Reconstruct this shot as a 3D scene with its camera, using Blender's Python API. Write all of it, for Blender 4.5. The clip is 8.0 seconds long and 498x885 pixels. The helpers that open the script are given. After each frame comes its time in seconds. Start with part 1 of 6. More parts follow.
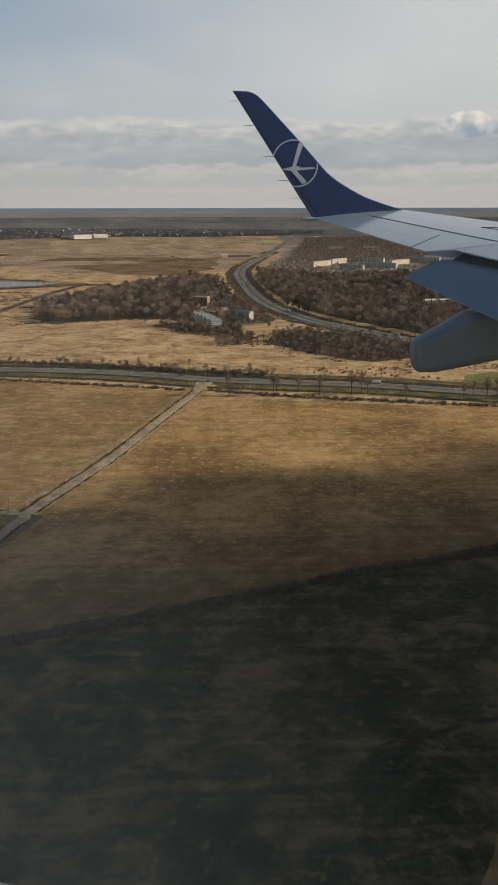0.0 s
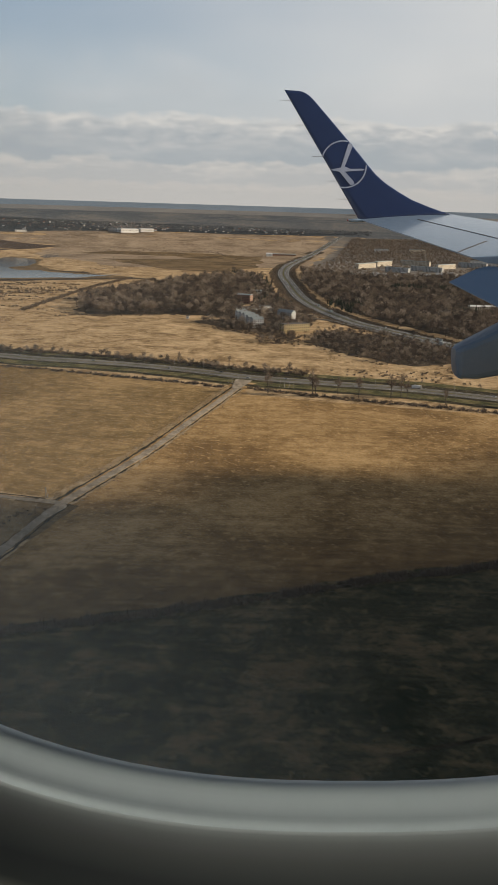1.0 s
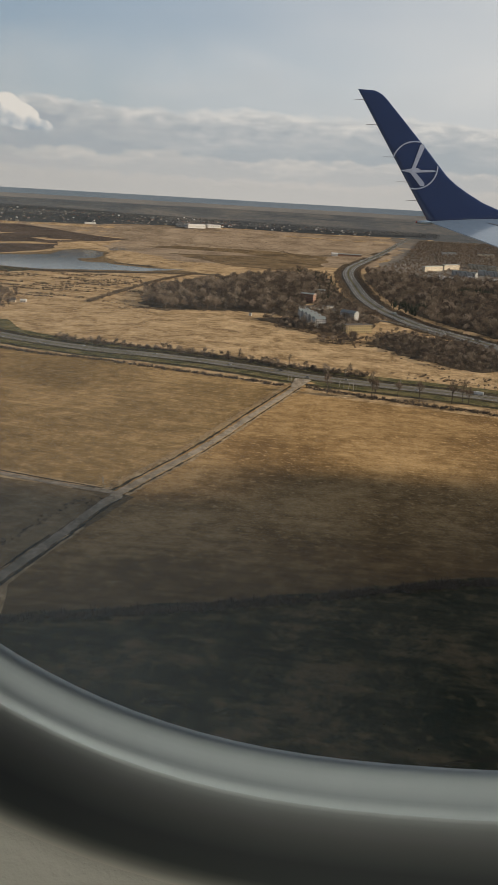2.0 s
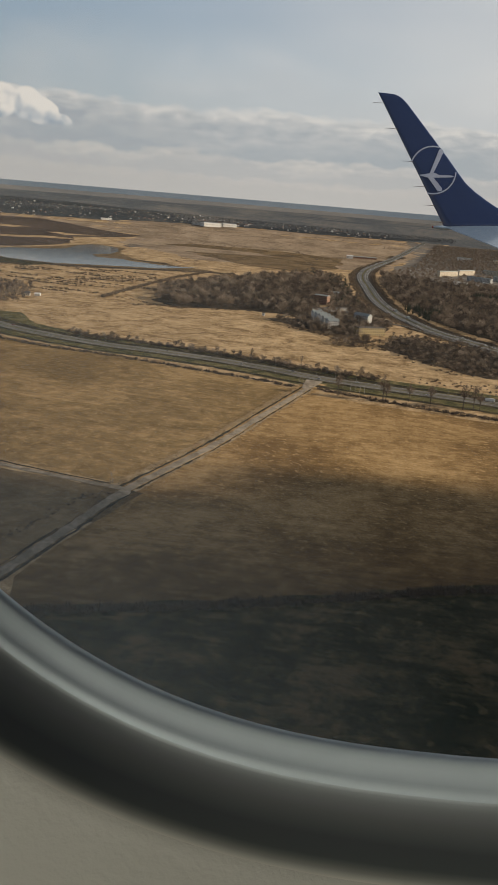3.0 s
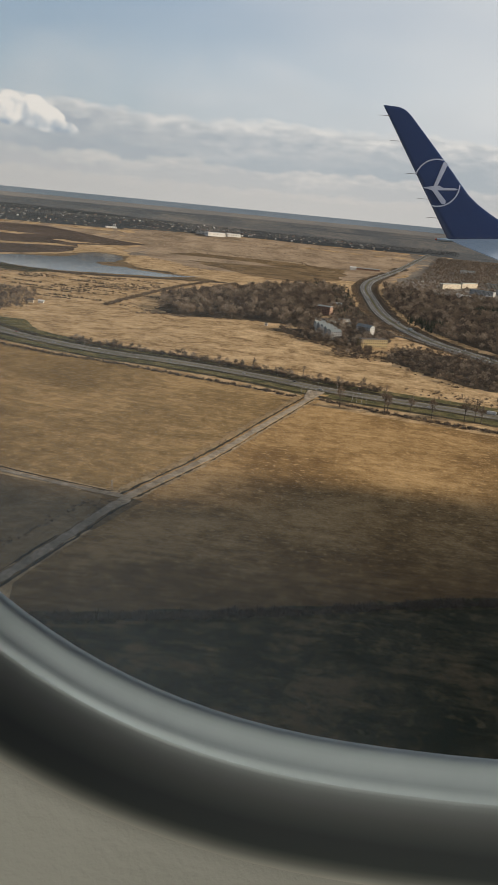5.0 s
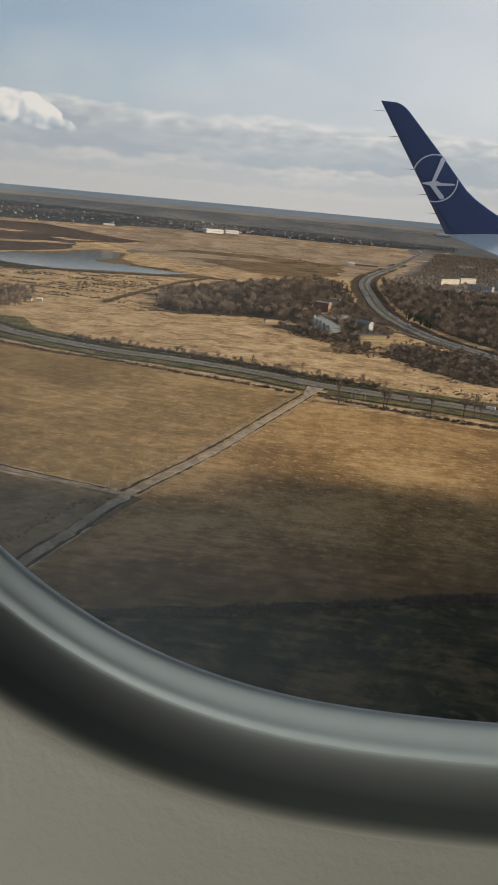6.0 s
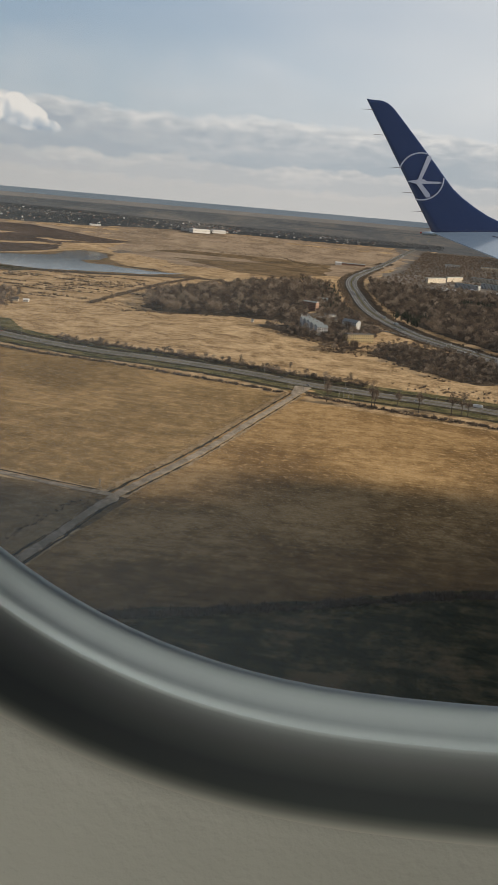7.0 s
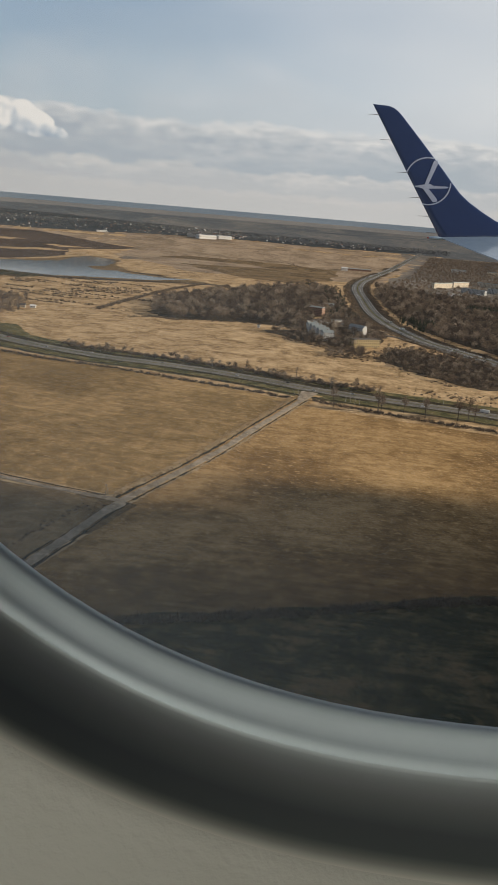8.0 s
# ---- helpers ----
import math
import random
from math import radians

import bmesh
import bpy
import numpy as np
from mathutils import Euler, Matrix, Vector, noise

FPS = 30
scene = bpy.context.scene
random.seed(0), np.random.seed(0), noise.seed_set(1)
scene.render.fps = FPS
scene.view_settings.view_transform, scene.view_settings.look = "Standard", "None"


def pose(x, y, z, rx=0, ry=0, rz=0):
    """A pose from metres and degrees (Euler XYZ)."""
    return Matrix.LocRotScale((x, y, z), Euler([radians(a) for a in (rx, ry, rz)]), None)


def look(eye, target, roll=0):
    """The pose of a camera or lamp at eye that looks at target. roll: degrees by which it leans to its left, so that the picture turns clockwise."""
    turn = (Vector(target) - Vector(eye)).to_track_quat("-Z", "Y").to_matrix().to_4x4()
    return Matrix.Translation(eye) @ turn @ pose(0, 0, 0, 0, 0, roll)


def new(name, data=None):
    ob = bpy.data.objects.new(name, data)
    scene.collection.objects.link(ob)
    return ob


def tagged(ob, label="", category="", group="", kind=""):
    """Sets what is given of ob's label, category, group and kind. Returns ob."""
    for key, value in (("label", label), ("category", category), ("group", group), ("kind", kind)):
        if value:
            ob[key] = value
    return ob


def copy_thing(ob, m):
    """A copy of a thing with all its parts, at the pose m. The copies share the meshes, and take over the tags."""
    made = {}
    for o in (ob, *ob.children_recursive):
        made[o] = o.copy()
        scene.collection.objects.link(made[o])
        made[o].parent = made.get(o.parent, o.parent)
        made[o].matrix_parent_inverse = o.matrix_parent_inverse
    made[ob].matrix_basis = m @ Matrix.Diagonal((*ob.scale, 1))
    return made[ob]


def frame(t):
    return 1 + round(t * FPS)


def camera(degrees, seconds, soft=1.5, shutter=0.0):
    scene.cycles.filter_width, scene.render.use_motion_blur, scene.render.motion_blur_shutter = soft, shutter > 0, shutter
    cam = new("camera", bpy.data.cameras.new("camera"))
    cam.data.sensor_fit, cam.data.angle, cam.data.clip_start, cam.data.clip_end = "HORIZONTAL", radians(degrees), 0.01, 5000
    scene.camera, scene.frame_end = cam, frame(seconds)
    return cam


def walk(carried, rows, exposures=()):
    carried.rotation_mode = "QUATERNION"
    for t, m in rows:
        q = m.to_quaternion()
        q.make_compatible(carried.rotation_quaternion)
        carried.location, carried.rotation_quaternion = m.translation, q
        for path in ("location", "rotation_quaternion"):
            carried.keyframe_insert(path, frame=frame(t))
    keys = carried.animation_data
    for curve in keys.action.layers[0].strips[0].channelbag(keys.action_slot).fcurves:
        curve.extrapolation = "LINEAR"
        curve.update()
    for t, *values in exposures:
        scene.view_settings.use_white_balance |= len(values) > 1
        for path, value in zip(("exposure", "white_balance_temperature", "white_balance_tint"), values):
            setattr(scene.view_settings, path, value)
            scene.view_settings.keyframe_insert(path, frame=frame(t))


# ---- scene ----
# Seen from a seat behind the wing of an airliner: window, wing and the land below.
# x and y are level, z is up; the eye is over x = 0, y = 0, EYE metres above the land.
cam = camera(32.8, 8.0, soft=0.85)
EYE = 204.0
FLY = radians(5.9)
FWD = Vector((math.cos(FLY), math.sin(FLY), 0))
OUT = Vector((-math.sin(FLY), math.cos(FLY), 0))
UP = Vector((0, 0, 1))


def craft(f, l, z):
    """A place in the aircraft: forward, outboard and up from the eye."""
    return FWD * f + OUT * l + UP * (z + EYE)


# seconds; forward, outboard, up from the seat; turn in degrees
ROWS = [
    (0.0, 0.0060, 0.0690, 0.0030, 74.447, 0.094, 0.577),
    (0.5, 0.0081, 0.0539, 0.0041, 73.999, -0.694, 1.486),
    (1.0, 0.0077, 0.0390, 0.0054, 74.316, -1.693, 3.646),
    (2.5, 0.0020, 0.0358, 0.0006, 73.878, -3.688, 9.163),
    (3.0, -0.0002, 0.0228, 0.0082, 73.922, -4.654, 9.141),
    (3.5, -0.0058, 0.0179, 0.0089, 73.975, -5.440, 10.191),
    (4.0, -0.0079, 0.0357, -0.0056, 74.175, -6.384, 10.34),
    (4.5, 0.0008, 0.0328, -0.0034, 74.583, -6.114, 9.948),
    (5.0, 0.0021, 0.0245, 0.0041, 74.544, -5.411, 9.425),
    (6.5, 0.0002, 0.0130, 0.0043, 74.313, -4.942, 9.091),
    (7.0, 0.0003, 0.0273, -0.0070, 74.392, -4.868, 8.416),
    (7.5, -0.0016, 0.0253, -0.0059, 74.483, -4.527, 9.286),
    (8.0, -0.0056, 0.0425, -0.0137, 74.724, -4.696, 8.820),
]
walk(cam, [(t, pose(*craft(f, l, z), rx, ry, rz)) for t, f, l, z, rx, ry, rz in ROWS],
     exposures=[(t, e, k, 10) for t, e, k in ((0.0, -0.10, 6650), (1.0, -0.02, 6650), (3.0, -0.08, 6700), (3.5, -0.06, 6700), (4.0, 0.05, 6650), (4.5, 0.08, 6600), (6.5, 0.06, 6480), (8.0, 0.06, 6480))])

# ---- sky and sun ----
SUN_AZ, SUN_EL = radians(86), radians(19)
TO_SUN = Vector((math.sin(SUN_AZ) * math.cos(SUN_EL), math.cos(SUN_AZ) * math.cos(SUN_EL), math.sin(SUN_EL)))


def nodes_of(tree):
    tree.nodes.clear()
    return lambda kind, **kw: node(tree, kind, **kw)


def node(tree, kind, **kw):
    n = tree.nodes.new(kind)
    for k, v in kw.items():
        if k.startswith("i_"):
            key = k[2:]
            n.inputs[int(key) if key.isdigit() else key.replace("_", " ")].default_value = v
        else:
            setattr(n, k, v)
    return n


def ramp(tree, source, stops):
    n = tree.nodes.new("ShaderNodeValToRGB")
    e = n.color_ramp.elements
    while len(e) < len(stops):
        e.new(0.5)
    for el, (p, c) in zip(e, stops):
        el.position = p
        el.color = (*c, 1) if isinstance(c, tuple) else (c, c, c, 1)
    tree.links.new(source, n.inputs[0])
    return n.outputs[0]


def mixc(tree, fac, a, b, mode="MIX"):
    n = tree.nodes.new("ShaderNodeMix")
    n.data_type, n.blend_type = "RGBA", mode
    for sock, v in ((n.inputs[0], fac), (n.inputs[6], a), (n.inputs[7], b)):
        if hasattr(v, "is_output"):
            tree.links.new(v, sock)
        else:
            sock.default_value = (*v, 1) if isinstance(v, tuple) else v
    return n.outputs[2]


def calc(tree, op, a, b=0.0, c=0.0):
    n = tree.nodes.new("ShaderNodeMath")
    n.operation = op
    for sock, v in zip(n.inputs, (a, b, c)):
        if hasattr(v, "is_output"):
            tree.links.new(v, sock)
        else:
            sock.default_value = v
    return n.outputs[0]


def build_sky():
    world = bpy.data.worlds.new("sky")
    scene.world = world
    world.use_nodes = True
    tr = world.node_tree
    N = nodes_of(tr)
    L = tr.links.new
    sky = N("ShaderNodeTexSky", sky_type="NISHITA", sun_disc=False, sun_elevation=SUN_EL, sun_rotation=SUN_AZ)
    sky.air_density, sky.dust_density, sky.ozone_density = 1.0, 1.5, 1.5
    tc = N("ShaderNodeTexCoord")
    sep = N("ShaderNodeSeparateXYZ")
    L(tc.outputs["Generated"], sep.inputs[0])
    x, y, z = sep.outputs
    scaled = N("ShaderNodeMix", data_type="RGBA", blend_type="MULTIPLY")
    scaled.inputs[0].default_value = 1
    L(sky.outputs[0], scaled.inputs[6])
    scaled.inputs[7].default_value = (0.112, 0.116, 0.130, 1)
    base = mixc(tr, ramp(tr, z, [(0.0, 0.85), (0.10, 0.62), (0.20, 0.45), (0.5, 0.0)]), scaled.outputs[2], (0.405, 0.485, 0.55))
    # thin high veil, denser towards the sun's side, open overhead
    vec = N("ShaderNodeCombineXYZ")
    zz = calc(tr, "ADD", calc(tr, "MAXIMUM", z, 0.0), 0.16)
    L(calc(tr, "DIVIDE", x, zz), vec.inputs[0])
    L(calc(tr, "DIVIDE", y, zz), vec.inputs[1])
    n1 = N("ShaderNodeTexNoise", i_Scale=0.8, i_Detail=4.0, i_Roughness=0.45)
    L(vec.outputs[0], n1.inputs["Vector"])
    side = calc(tr, "MULTIPLY_ADD", x, 1.25, 0.66)
    veil = calc(tr, "ADD", side, calc(tr, "MULTIPLY_ADD", n1.outputs[0], 0.7, -0.35))
    veil_f = ramp(tr, veil, [(0.2, 0.03), (0.85, 0.88)])
    open_up = ramp(tr, z, [(0.26, 1.0), (0.5, 0.25)])
    c = mixc(tr, calc(tr, "MULTIPLY", veil_f, open_up), base, (0.69, 0.695, 0.70))

    # rows of cumulus one behind the other: pale sunlit crests over grey bodies
    def cloud_noise(scale, flat, seed, detail, rough=0.55):
        at = N("ShaderNodeCombineXYZ")
        L(calc(tr, "MULTIPLY", x, scale), at.inputs[0])
        L(calc(tr, "MULTIPLY", y, scale), at.inputs[1])
        L(calc(tr, "MULTIPLY_ADD", z, scale * flat, seed), at.inputs[2])
        t = N("ShaderNodeTexNoise", i_Scale=1.0, i_Detail=detail, i_Roughness=rough)
        L(at.outputs[0], t.inputs["Vector"])
        return t.outputs[0]

    def cloud_row(c, height, rise, scale, seed, depth, crest, body, cover, edge=0.008):
        big = cloud_noise(scale, 1.5, seed, 7.0)
        roll = cloud_noise(scale * 0.3, 1.2, seed + 5, 2.0)
        grain = cloud_noise(scale * 1.6, 3.0, seed + 9, 5.0)
        broad = cloud_noise(4.0, 1.0, seed + 2, 2.0)
        h = calc(tr, "ADD", calc(tr, "MULTIPLY_ADD", big, 2 * rise, height - rise), calc(tr, "MULTIPLY_ADD", roll, 2 * rise, -rise))
        e = calc(tr, "SUBTRACT", h, z)
        there = ramp(tr, broad, [(0.46 - 0.25 * cover, 0.2 * cover), (0.60 - 0.25 * cover, cover)])
        mask = calc(tr, "MULTIPLY", ramp(tr, e, [(0.0, 0.0), (edge, 1.0)]), there)
        shade = calc(tr, "ADD", e, calc(tr, "MULTIPLY_ADD", grain, -2.2 * depth, 1.1 * depth))
        shade = calc(tr, "ADD", shade, calc(tr, "MULTIPLY_ADD", broad, 0.04, -0.02))
        mid = tuple(0.45 * p + 0.55 * q for p, q in zip(crest, body))
        tone = ramp(tr, shade, [(0.0, crest), (depth * 0.4, mid), (depth, body)])
        return mixc(tr, mask, c, tone)

    c = cloud_row(c, 0.150, 0.045, 9.0, 3.1, 0.06, (0.66, 0.665, 0.67), (0.55, 0.57, 0.59), 0.5, 0.04)
    c = cloud_row(c, 0.097, 0.014, 24.0, 7.7, 0.030, (0.70, 0.68, 0.655), (0.40, 0.435, 0.47), 0.95, 0.006)
    c = cloud_row(c, 0.070, 0.018, 20.0, 12.3, 0.026, (0.57, 0.57, 0.57), (0.40, 0.44, 0.475), 0.80, 0.012)
    c = cloud_row(c, 0.046, 0.011, 42.0, 18.9, 0.015, (0.655, 0.625, 0.59), (0.475, 0.485, 0.495), 0.9, 0.005)
    c = cloud_row(c, 0.024, 0.008, 60.0, 23.5, 0.012, (0.61, 0.575, 0.54), (0.50, 0.495, 0.485), 0.85, 0.005)
    # pale glow of the horizon haze
    hz = ramp(tr, z, [(0.0, 0.70), (0.02, 0.35), (0.05, 0.05), (0.10, 0.0)])
    c = mixc(tr, hz, c, (0.555, 0.535, 0.515))
    # one bright cumulus low to the north-west
    u = calc(tr, "DIVIDE", x, calc(tr, "MAXIMUM", y, 0.05))
    w = calc(tr, "DIVIDE", z, calc(tr, "MAXIMUM", y, 0.05))
    puff = N("ShaderNodeCombineXYZ")
    L(u, puff.inputs[0])
    L(w, puff.inputs[1])

    def puffs(scale, detail, shift=(0.0, 0.0, 0.0)):
        mv = N("ShaderNodeVectorMath", operation="ADD")
        L(puff.outputs[0], mv.inputs[0])
        mv.inputs[1].default_value = shift
        t = N("ShaderNodeTexNoise", i_Scale=scale, i_Detail=detail, i_Roughness=0.58)
        L(mv.outputs[0], t.inputs["Vector"])
        return t.outputs[0]

    def lobe(u0, w0, ru, rw):
        a = calc(tr, "POWER", calc(tr, "ABSOLUTE", calc(tr, "DIVIDE", calc(tr, "SUBTRACT", u, u0), ru)), 2.0)
        e = calc(tr, "POWER", calc(tr, "ABSOLUTE", calc(tr, "DIVIDE", calc(tr, "SUBTRACT", w, w0), rw)), 2.0)
        return calc(tr, "SUBTRACT", 1.0, calc(tr, "ADD", a, e))

    body = None
    for q in ((-0.545, 0.078, 0.050, 0.013), (-0.488, 0.083, 0.024, 0.016), (-0.460, 0.088, 0.021, 0.019), (-0.432, 0.086, 0.020, 0.018), (-0.411, 0.078, 0.020, 0.015), (-0.392, 0.069, 0.018, 0.008), (0.235, 0.088, 0.032, 0.014), (0.285, 0.085, 0.034, 0.011)):
        f = lobe(*q)
        body = f if body is None else calc(tr, "MAXIMUM", body, f)
    base_cut = ramp(tr, calc(tr, "ADD", w, calc(tr, "MULTIPLY_ADD", puffs(20, 4), 0.012, -0.006)), [(0.061, 0.0), (0.067, 1.0)])
    thick = calc(tr, "ADD", body, calc(tr, "MULTIPLY_ADD", puffs(48, 4), 1.5, -0.68))
    shape = calc(tr, "MULTIPLY", ramp(tr, thick, [(0.0, 0.0), (0.20, 1.0)]), base_cut)
    crest = calc(tr, "MULTIPLY_ADD", calc(tr, "SUBTRACT", puffs(40, 2), puffs(40, 2, (0.008, 0.006, 0.0))), 1.3, calc(tr, "MULTIPLY_ADD", w, 20.0, -1.24))
    crest = calc(tr, "ADD", crest, calc(tr, "MINIMUM", calc(tr, "MULTIPLY_ADD", u, 3.6, 1.74), 0.22))
    crest = calc(tr, "ADD", crest, calc(tr, "MULTIPLY", calc(tr, "GREATER_THAN", u, 0.0), -0.42))
    puff_tone = ramp(tr, crest, [(0.05, (0.35, 0.41, 0.475)), (0.36, (0.55, 0.57, 0.59)), (0.66, (0.83, 0.785, 0.73))])
    ahead = ramp(tr, y, [(0.3, 0.0), (0.35, 1.0)])
    c = mixc(tr, calc(tr, "MULTIPLY", shape, ahead), c, puff_tone)
    # sky above the view, darkened to cut the ambient light on the land
    dim_overhead = ramp(tr, z, [(0.27, 0.0), (0.45, 0.85)])
    c = mixc(tr, dim_overhead, c, (0.105, 0.108, 0.115))
    bg = N("ShaderNodeBackground", i_Strength=1.0)
    L(c, bg.inputs[0])
    out = N("ShaderNodeOutputWorld")
    L(bg.outputs[0], out.inputs[0])


build_sky()
sun_data = bpy.data.lights.new("sun", "SUN")
sun_data.energy, sun_data.angle, sun_data.color = 5.0, radians(0.9), (1.0, 0.85, 0.67)
sun = new("sun", sun_data)
sun.matrix_world = look(TO_SUN * 900 + Vector((0, 0, 300)), Vector((0, 0, 300)))


# ---- materials ----
def surface(name, colours, scale=0.5, rough=0.8, metal=0.0, bump=0.0, bump_scale=None, random_tint=0.0, island=False, coat=0.0):
    """Noise-driven colour at two scales, gloss and fine relief."""
    m = bpy.data.materials.new(name)
    m.use_nodes = True
    tr = m.node_tree
    N = nodes_of(tr)
    L = tr.links.new
    tc = N("ShaderNodeTexCoord")
    big = N("ShaderNodeTexNoise", i_Scale=scale, i_Detail=6.0, i_Roughness=0.62)
    fine = N("ShaderNodeTexNoise", i_Scale=scale * 9, i_Detail=4.0, i_Roughness=0.6)
    L(tc.outputs["Object"], big.inputs["Vector"])
    L(tc.outputs["Object"], fine.inputs["Vector"])
    v = calc(tr, "ADD", calc(tr, "MULTIPLY", big.outputs[0], 0.65), calc(tr, "MULTIPLY", fine.outputs[0], 0.35))
    k = len(colours)
    c = ramp(tr, v, [(0.33 + 0.34 * i / max(1, k - 1), col) for i, col in enumerate(colours)])
    if random_tint:
        info = N("ShaderNodeNewGeometry").outputs["Random Per Island"] if island else N("ShaderNodeObjectInfo").outputs["Random"]
        hsv = N("ShaderNodeHueSaturation")
        L(calc(tr, "MULTIPLY_ADD", info, 2 * random_tint, 1 - random_tint), hsv.inputs["Value"])
        L(c, hsv.inputs["Color"])
        c = hsv.outputs[0]
    b = N("ShaderNodeBsdfPrincipled", i_Metallic=metal)
    L(c, b.inputs["Base Color"])
    L(calc(tr, "MULTIPLY_ADD", fine.outputs[0], 0.2, rough - 0.1), b.inputs["Roughness"])
    b.inputs["Coat Weight"].default_value = coat
    if bump:
        bn = N("ShaderNodeTexNoise", i_Scale=bump_scale or scale * 5, i_Detail=5.0)
        L(tc.outputs["Object"], bn.inputs["Vector"])
        bp = N("ShaderNodeBump", i_Strength=0.7, i_Distance=bump)
        L(bn.outputs[0], bp.inputs["Height"])
        L(bp.outputs[0], b.inputs["Normal"])
    out = N("ShaderNodeOutputMaterial")
    L(b.outputs[0], out.inputs[0])
    return m


def land(name, dark, mid, light, turn=0.0, streak=0.35, patch=90.0, bump=0.5, tuft=0.25, shaded=None):
    """Open land: broad patches, streaks along the working direction, tufts."""
    m = bpy.data.materials.new(name)
    m.use_nodes = True
    tr = m.node_tree
    N = nodes_of(tr)
    L = tr.links.new
    tc = N("ShaderNodeTexCoord")
    rot = N("ShaderNodeMapping")
    rot.inputs["Rotation"].default_value = (0, 0, radians(turn))
    L(tc.outputs["Object"], rot.inputs[0])
    st = N("ShaderNodeMapping")
    st.inputs["Scale"].default_value = (0.012, 0.16, 0.1)
    L(rot.outputs[0], st.inputs[0])
    n_big = N("ShaderNodeTexNoise", i_Scale=1 / patch, i_Detail=6.0, i_Roughness=0.6, i_Distortion=0.6)
    n_str = N("ShaderNodeTexNoise", i_Scale=1.0, i_Detail=4.0, i_Roughness=0.6)
    n_mid = N("ShaderNodeTexNoise", i_Scale=1 / 14.0, i_Detail=7.0, i_Roughness=0.68)
    n_fine = N("ShaderNodeTexNoise", i_Scale=0.45, i_Detail=4.0, i_Roughness=0.65)
    L(rot.outputs[0], n_big.inputs["Vector"])
    L(st.outputs[0], n_str.inputs["Vector"])
    L(tc.outputs["Object"], n_mid.inputs["Vector"])
    L(tc.outputs["Object"], n_fine.inputs["Vector"])
    n_spk = N("ShaderNodeTexNoise", i_Scale=0.16, i_Detail=3.0, i_Roughness=0.7)
    L(tc.outputs["Object"], n_spk.inputs["Vector"])
    v = calc(tr, "MULTIPLY", n_big.outputs[0], 0.85)
    v = calc(tr, "ADD", v, calc(tr, "MULTIPLY_ADD", n_str.outputs[0], streak * 1.1, -0.55 * streak))
    st2 = N("ShaderNodeMapping")
    st2.inputs["Scale"].default_value = (0.06, 0.22, 0.1)
    L(rot.outputs[0], st2.inputs[0])
    n_fur = N("ShaderNodeTexNoise", i_Scale=1.0, i_Detail=5.0, i_Roughness=0.66)
    L(st2.outputs[0], n_fur.inputs["Vector"])
    v = calc(tr, "ADD", v, calc(tr, "MULTIPLY_ADD", n_fur.outputs[0], streak * 0.9, -0.45 * streak))
    v = calc(tr, "ADD", v, calc(tr, "MULTIPLY_ADD", n_mid.outputs[0], 0.44 + tuft * 0.6, -0.145 - tuft * 0.3))
    v = calc(tr, "ADD", v, calc(tr, "MULTIPLY_ADD", n_fine.outputs[0], tuft, -0.5 * tuft))
    c = ramp(tr, v, [(0.34, dark), (0.49, mid), (0.66, light)])
    speck = ramp(tr, n_spk.outputs[0], [(0.57, 0.0), (0.66, 1.0)])
    c = mixc(tr, calc(tr, "MULTIPLY", speck, min(1.0, tuft * 2.0)), c, tuple(min(1.0, q * 1.18) for q in light))
    if shaded:
        # painted cloud shade: the colour darkens towards a ditch, with a broken edge
        # wet and dry are the distances where this shade is full and gone
        nx, ny, wet, dry = shaded
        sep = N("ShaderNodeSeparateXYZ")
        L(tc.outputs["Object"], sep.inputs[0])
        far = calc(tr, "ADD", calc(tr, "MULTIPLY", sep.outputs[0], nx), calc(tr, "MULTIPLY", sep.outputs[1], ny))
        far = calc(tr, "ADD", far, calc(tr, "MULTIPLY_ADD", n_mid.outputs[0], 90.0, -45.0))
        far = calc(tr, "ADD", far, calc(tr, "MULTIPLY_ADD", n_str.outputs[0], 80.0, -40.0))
        shade_reach = calc(tr, "DIVIDE", calc(tr, "SUBTRACT", far, wet), dry - wet)
        c = mixc(tr, ramp(tr, shade_reach, [(0.0, 0.80), (0.5, 0.5), (1.0, 0.0)]), c, (0.070, 0.046, 0.022))
    b = N("ShaderNodeBsdfPrincipled", i_Roughness=0.95)
    b.inputs["Specular IOR Level"].default_value = 0.1
    L(c, b.inputs["Base Color"])
    if bump:
        bp = N("ShaderNodeBump", i_Strength=0.8, i_Distance=bump)
        L(calc(tr, "ADD", n_mid.outputs[0], calc(tr, "MULTIPLY", n_fine.outputs[0], 0.5)), bp.inputs["Height"])
        L(bp.outputs[0], b.inputs["Normal"])
    out = N("ShaderNodeOutputMaterial")
    L(b.outputs[0], out.inputs[0])
    return m


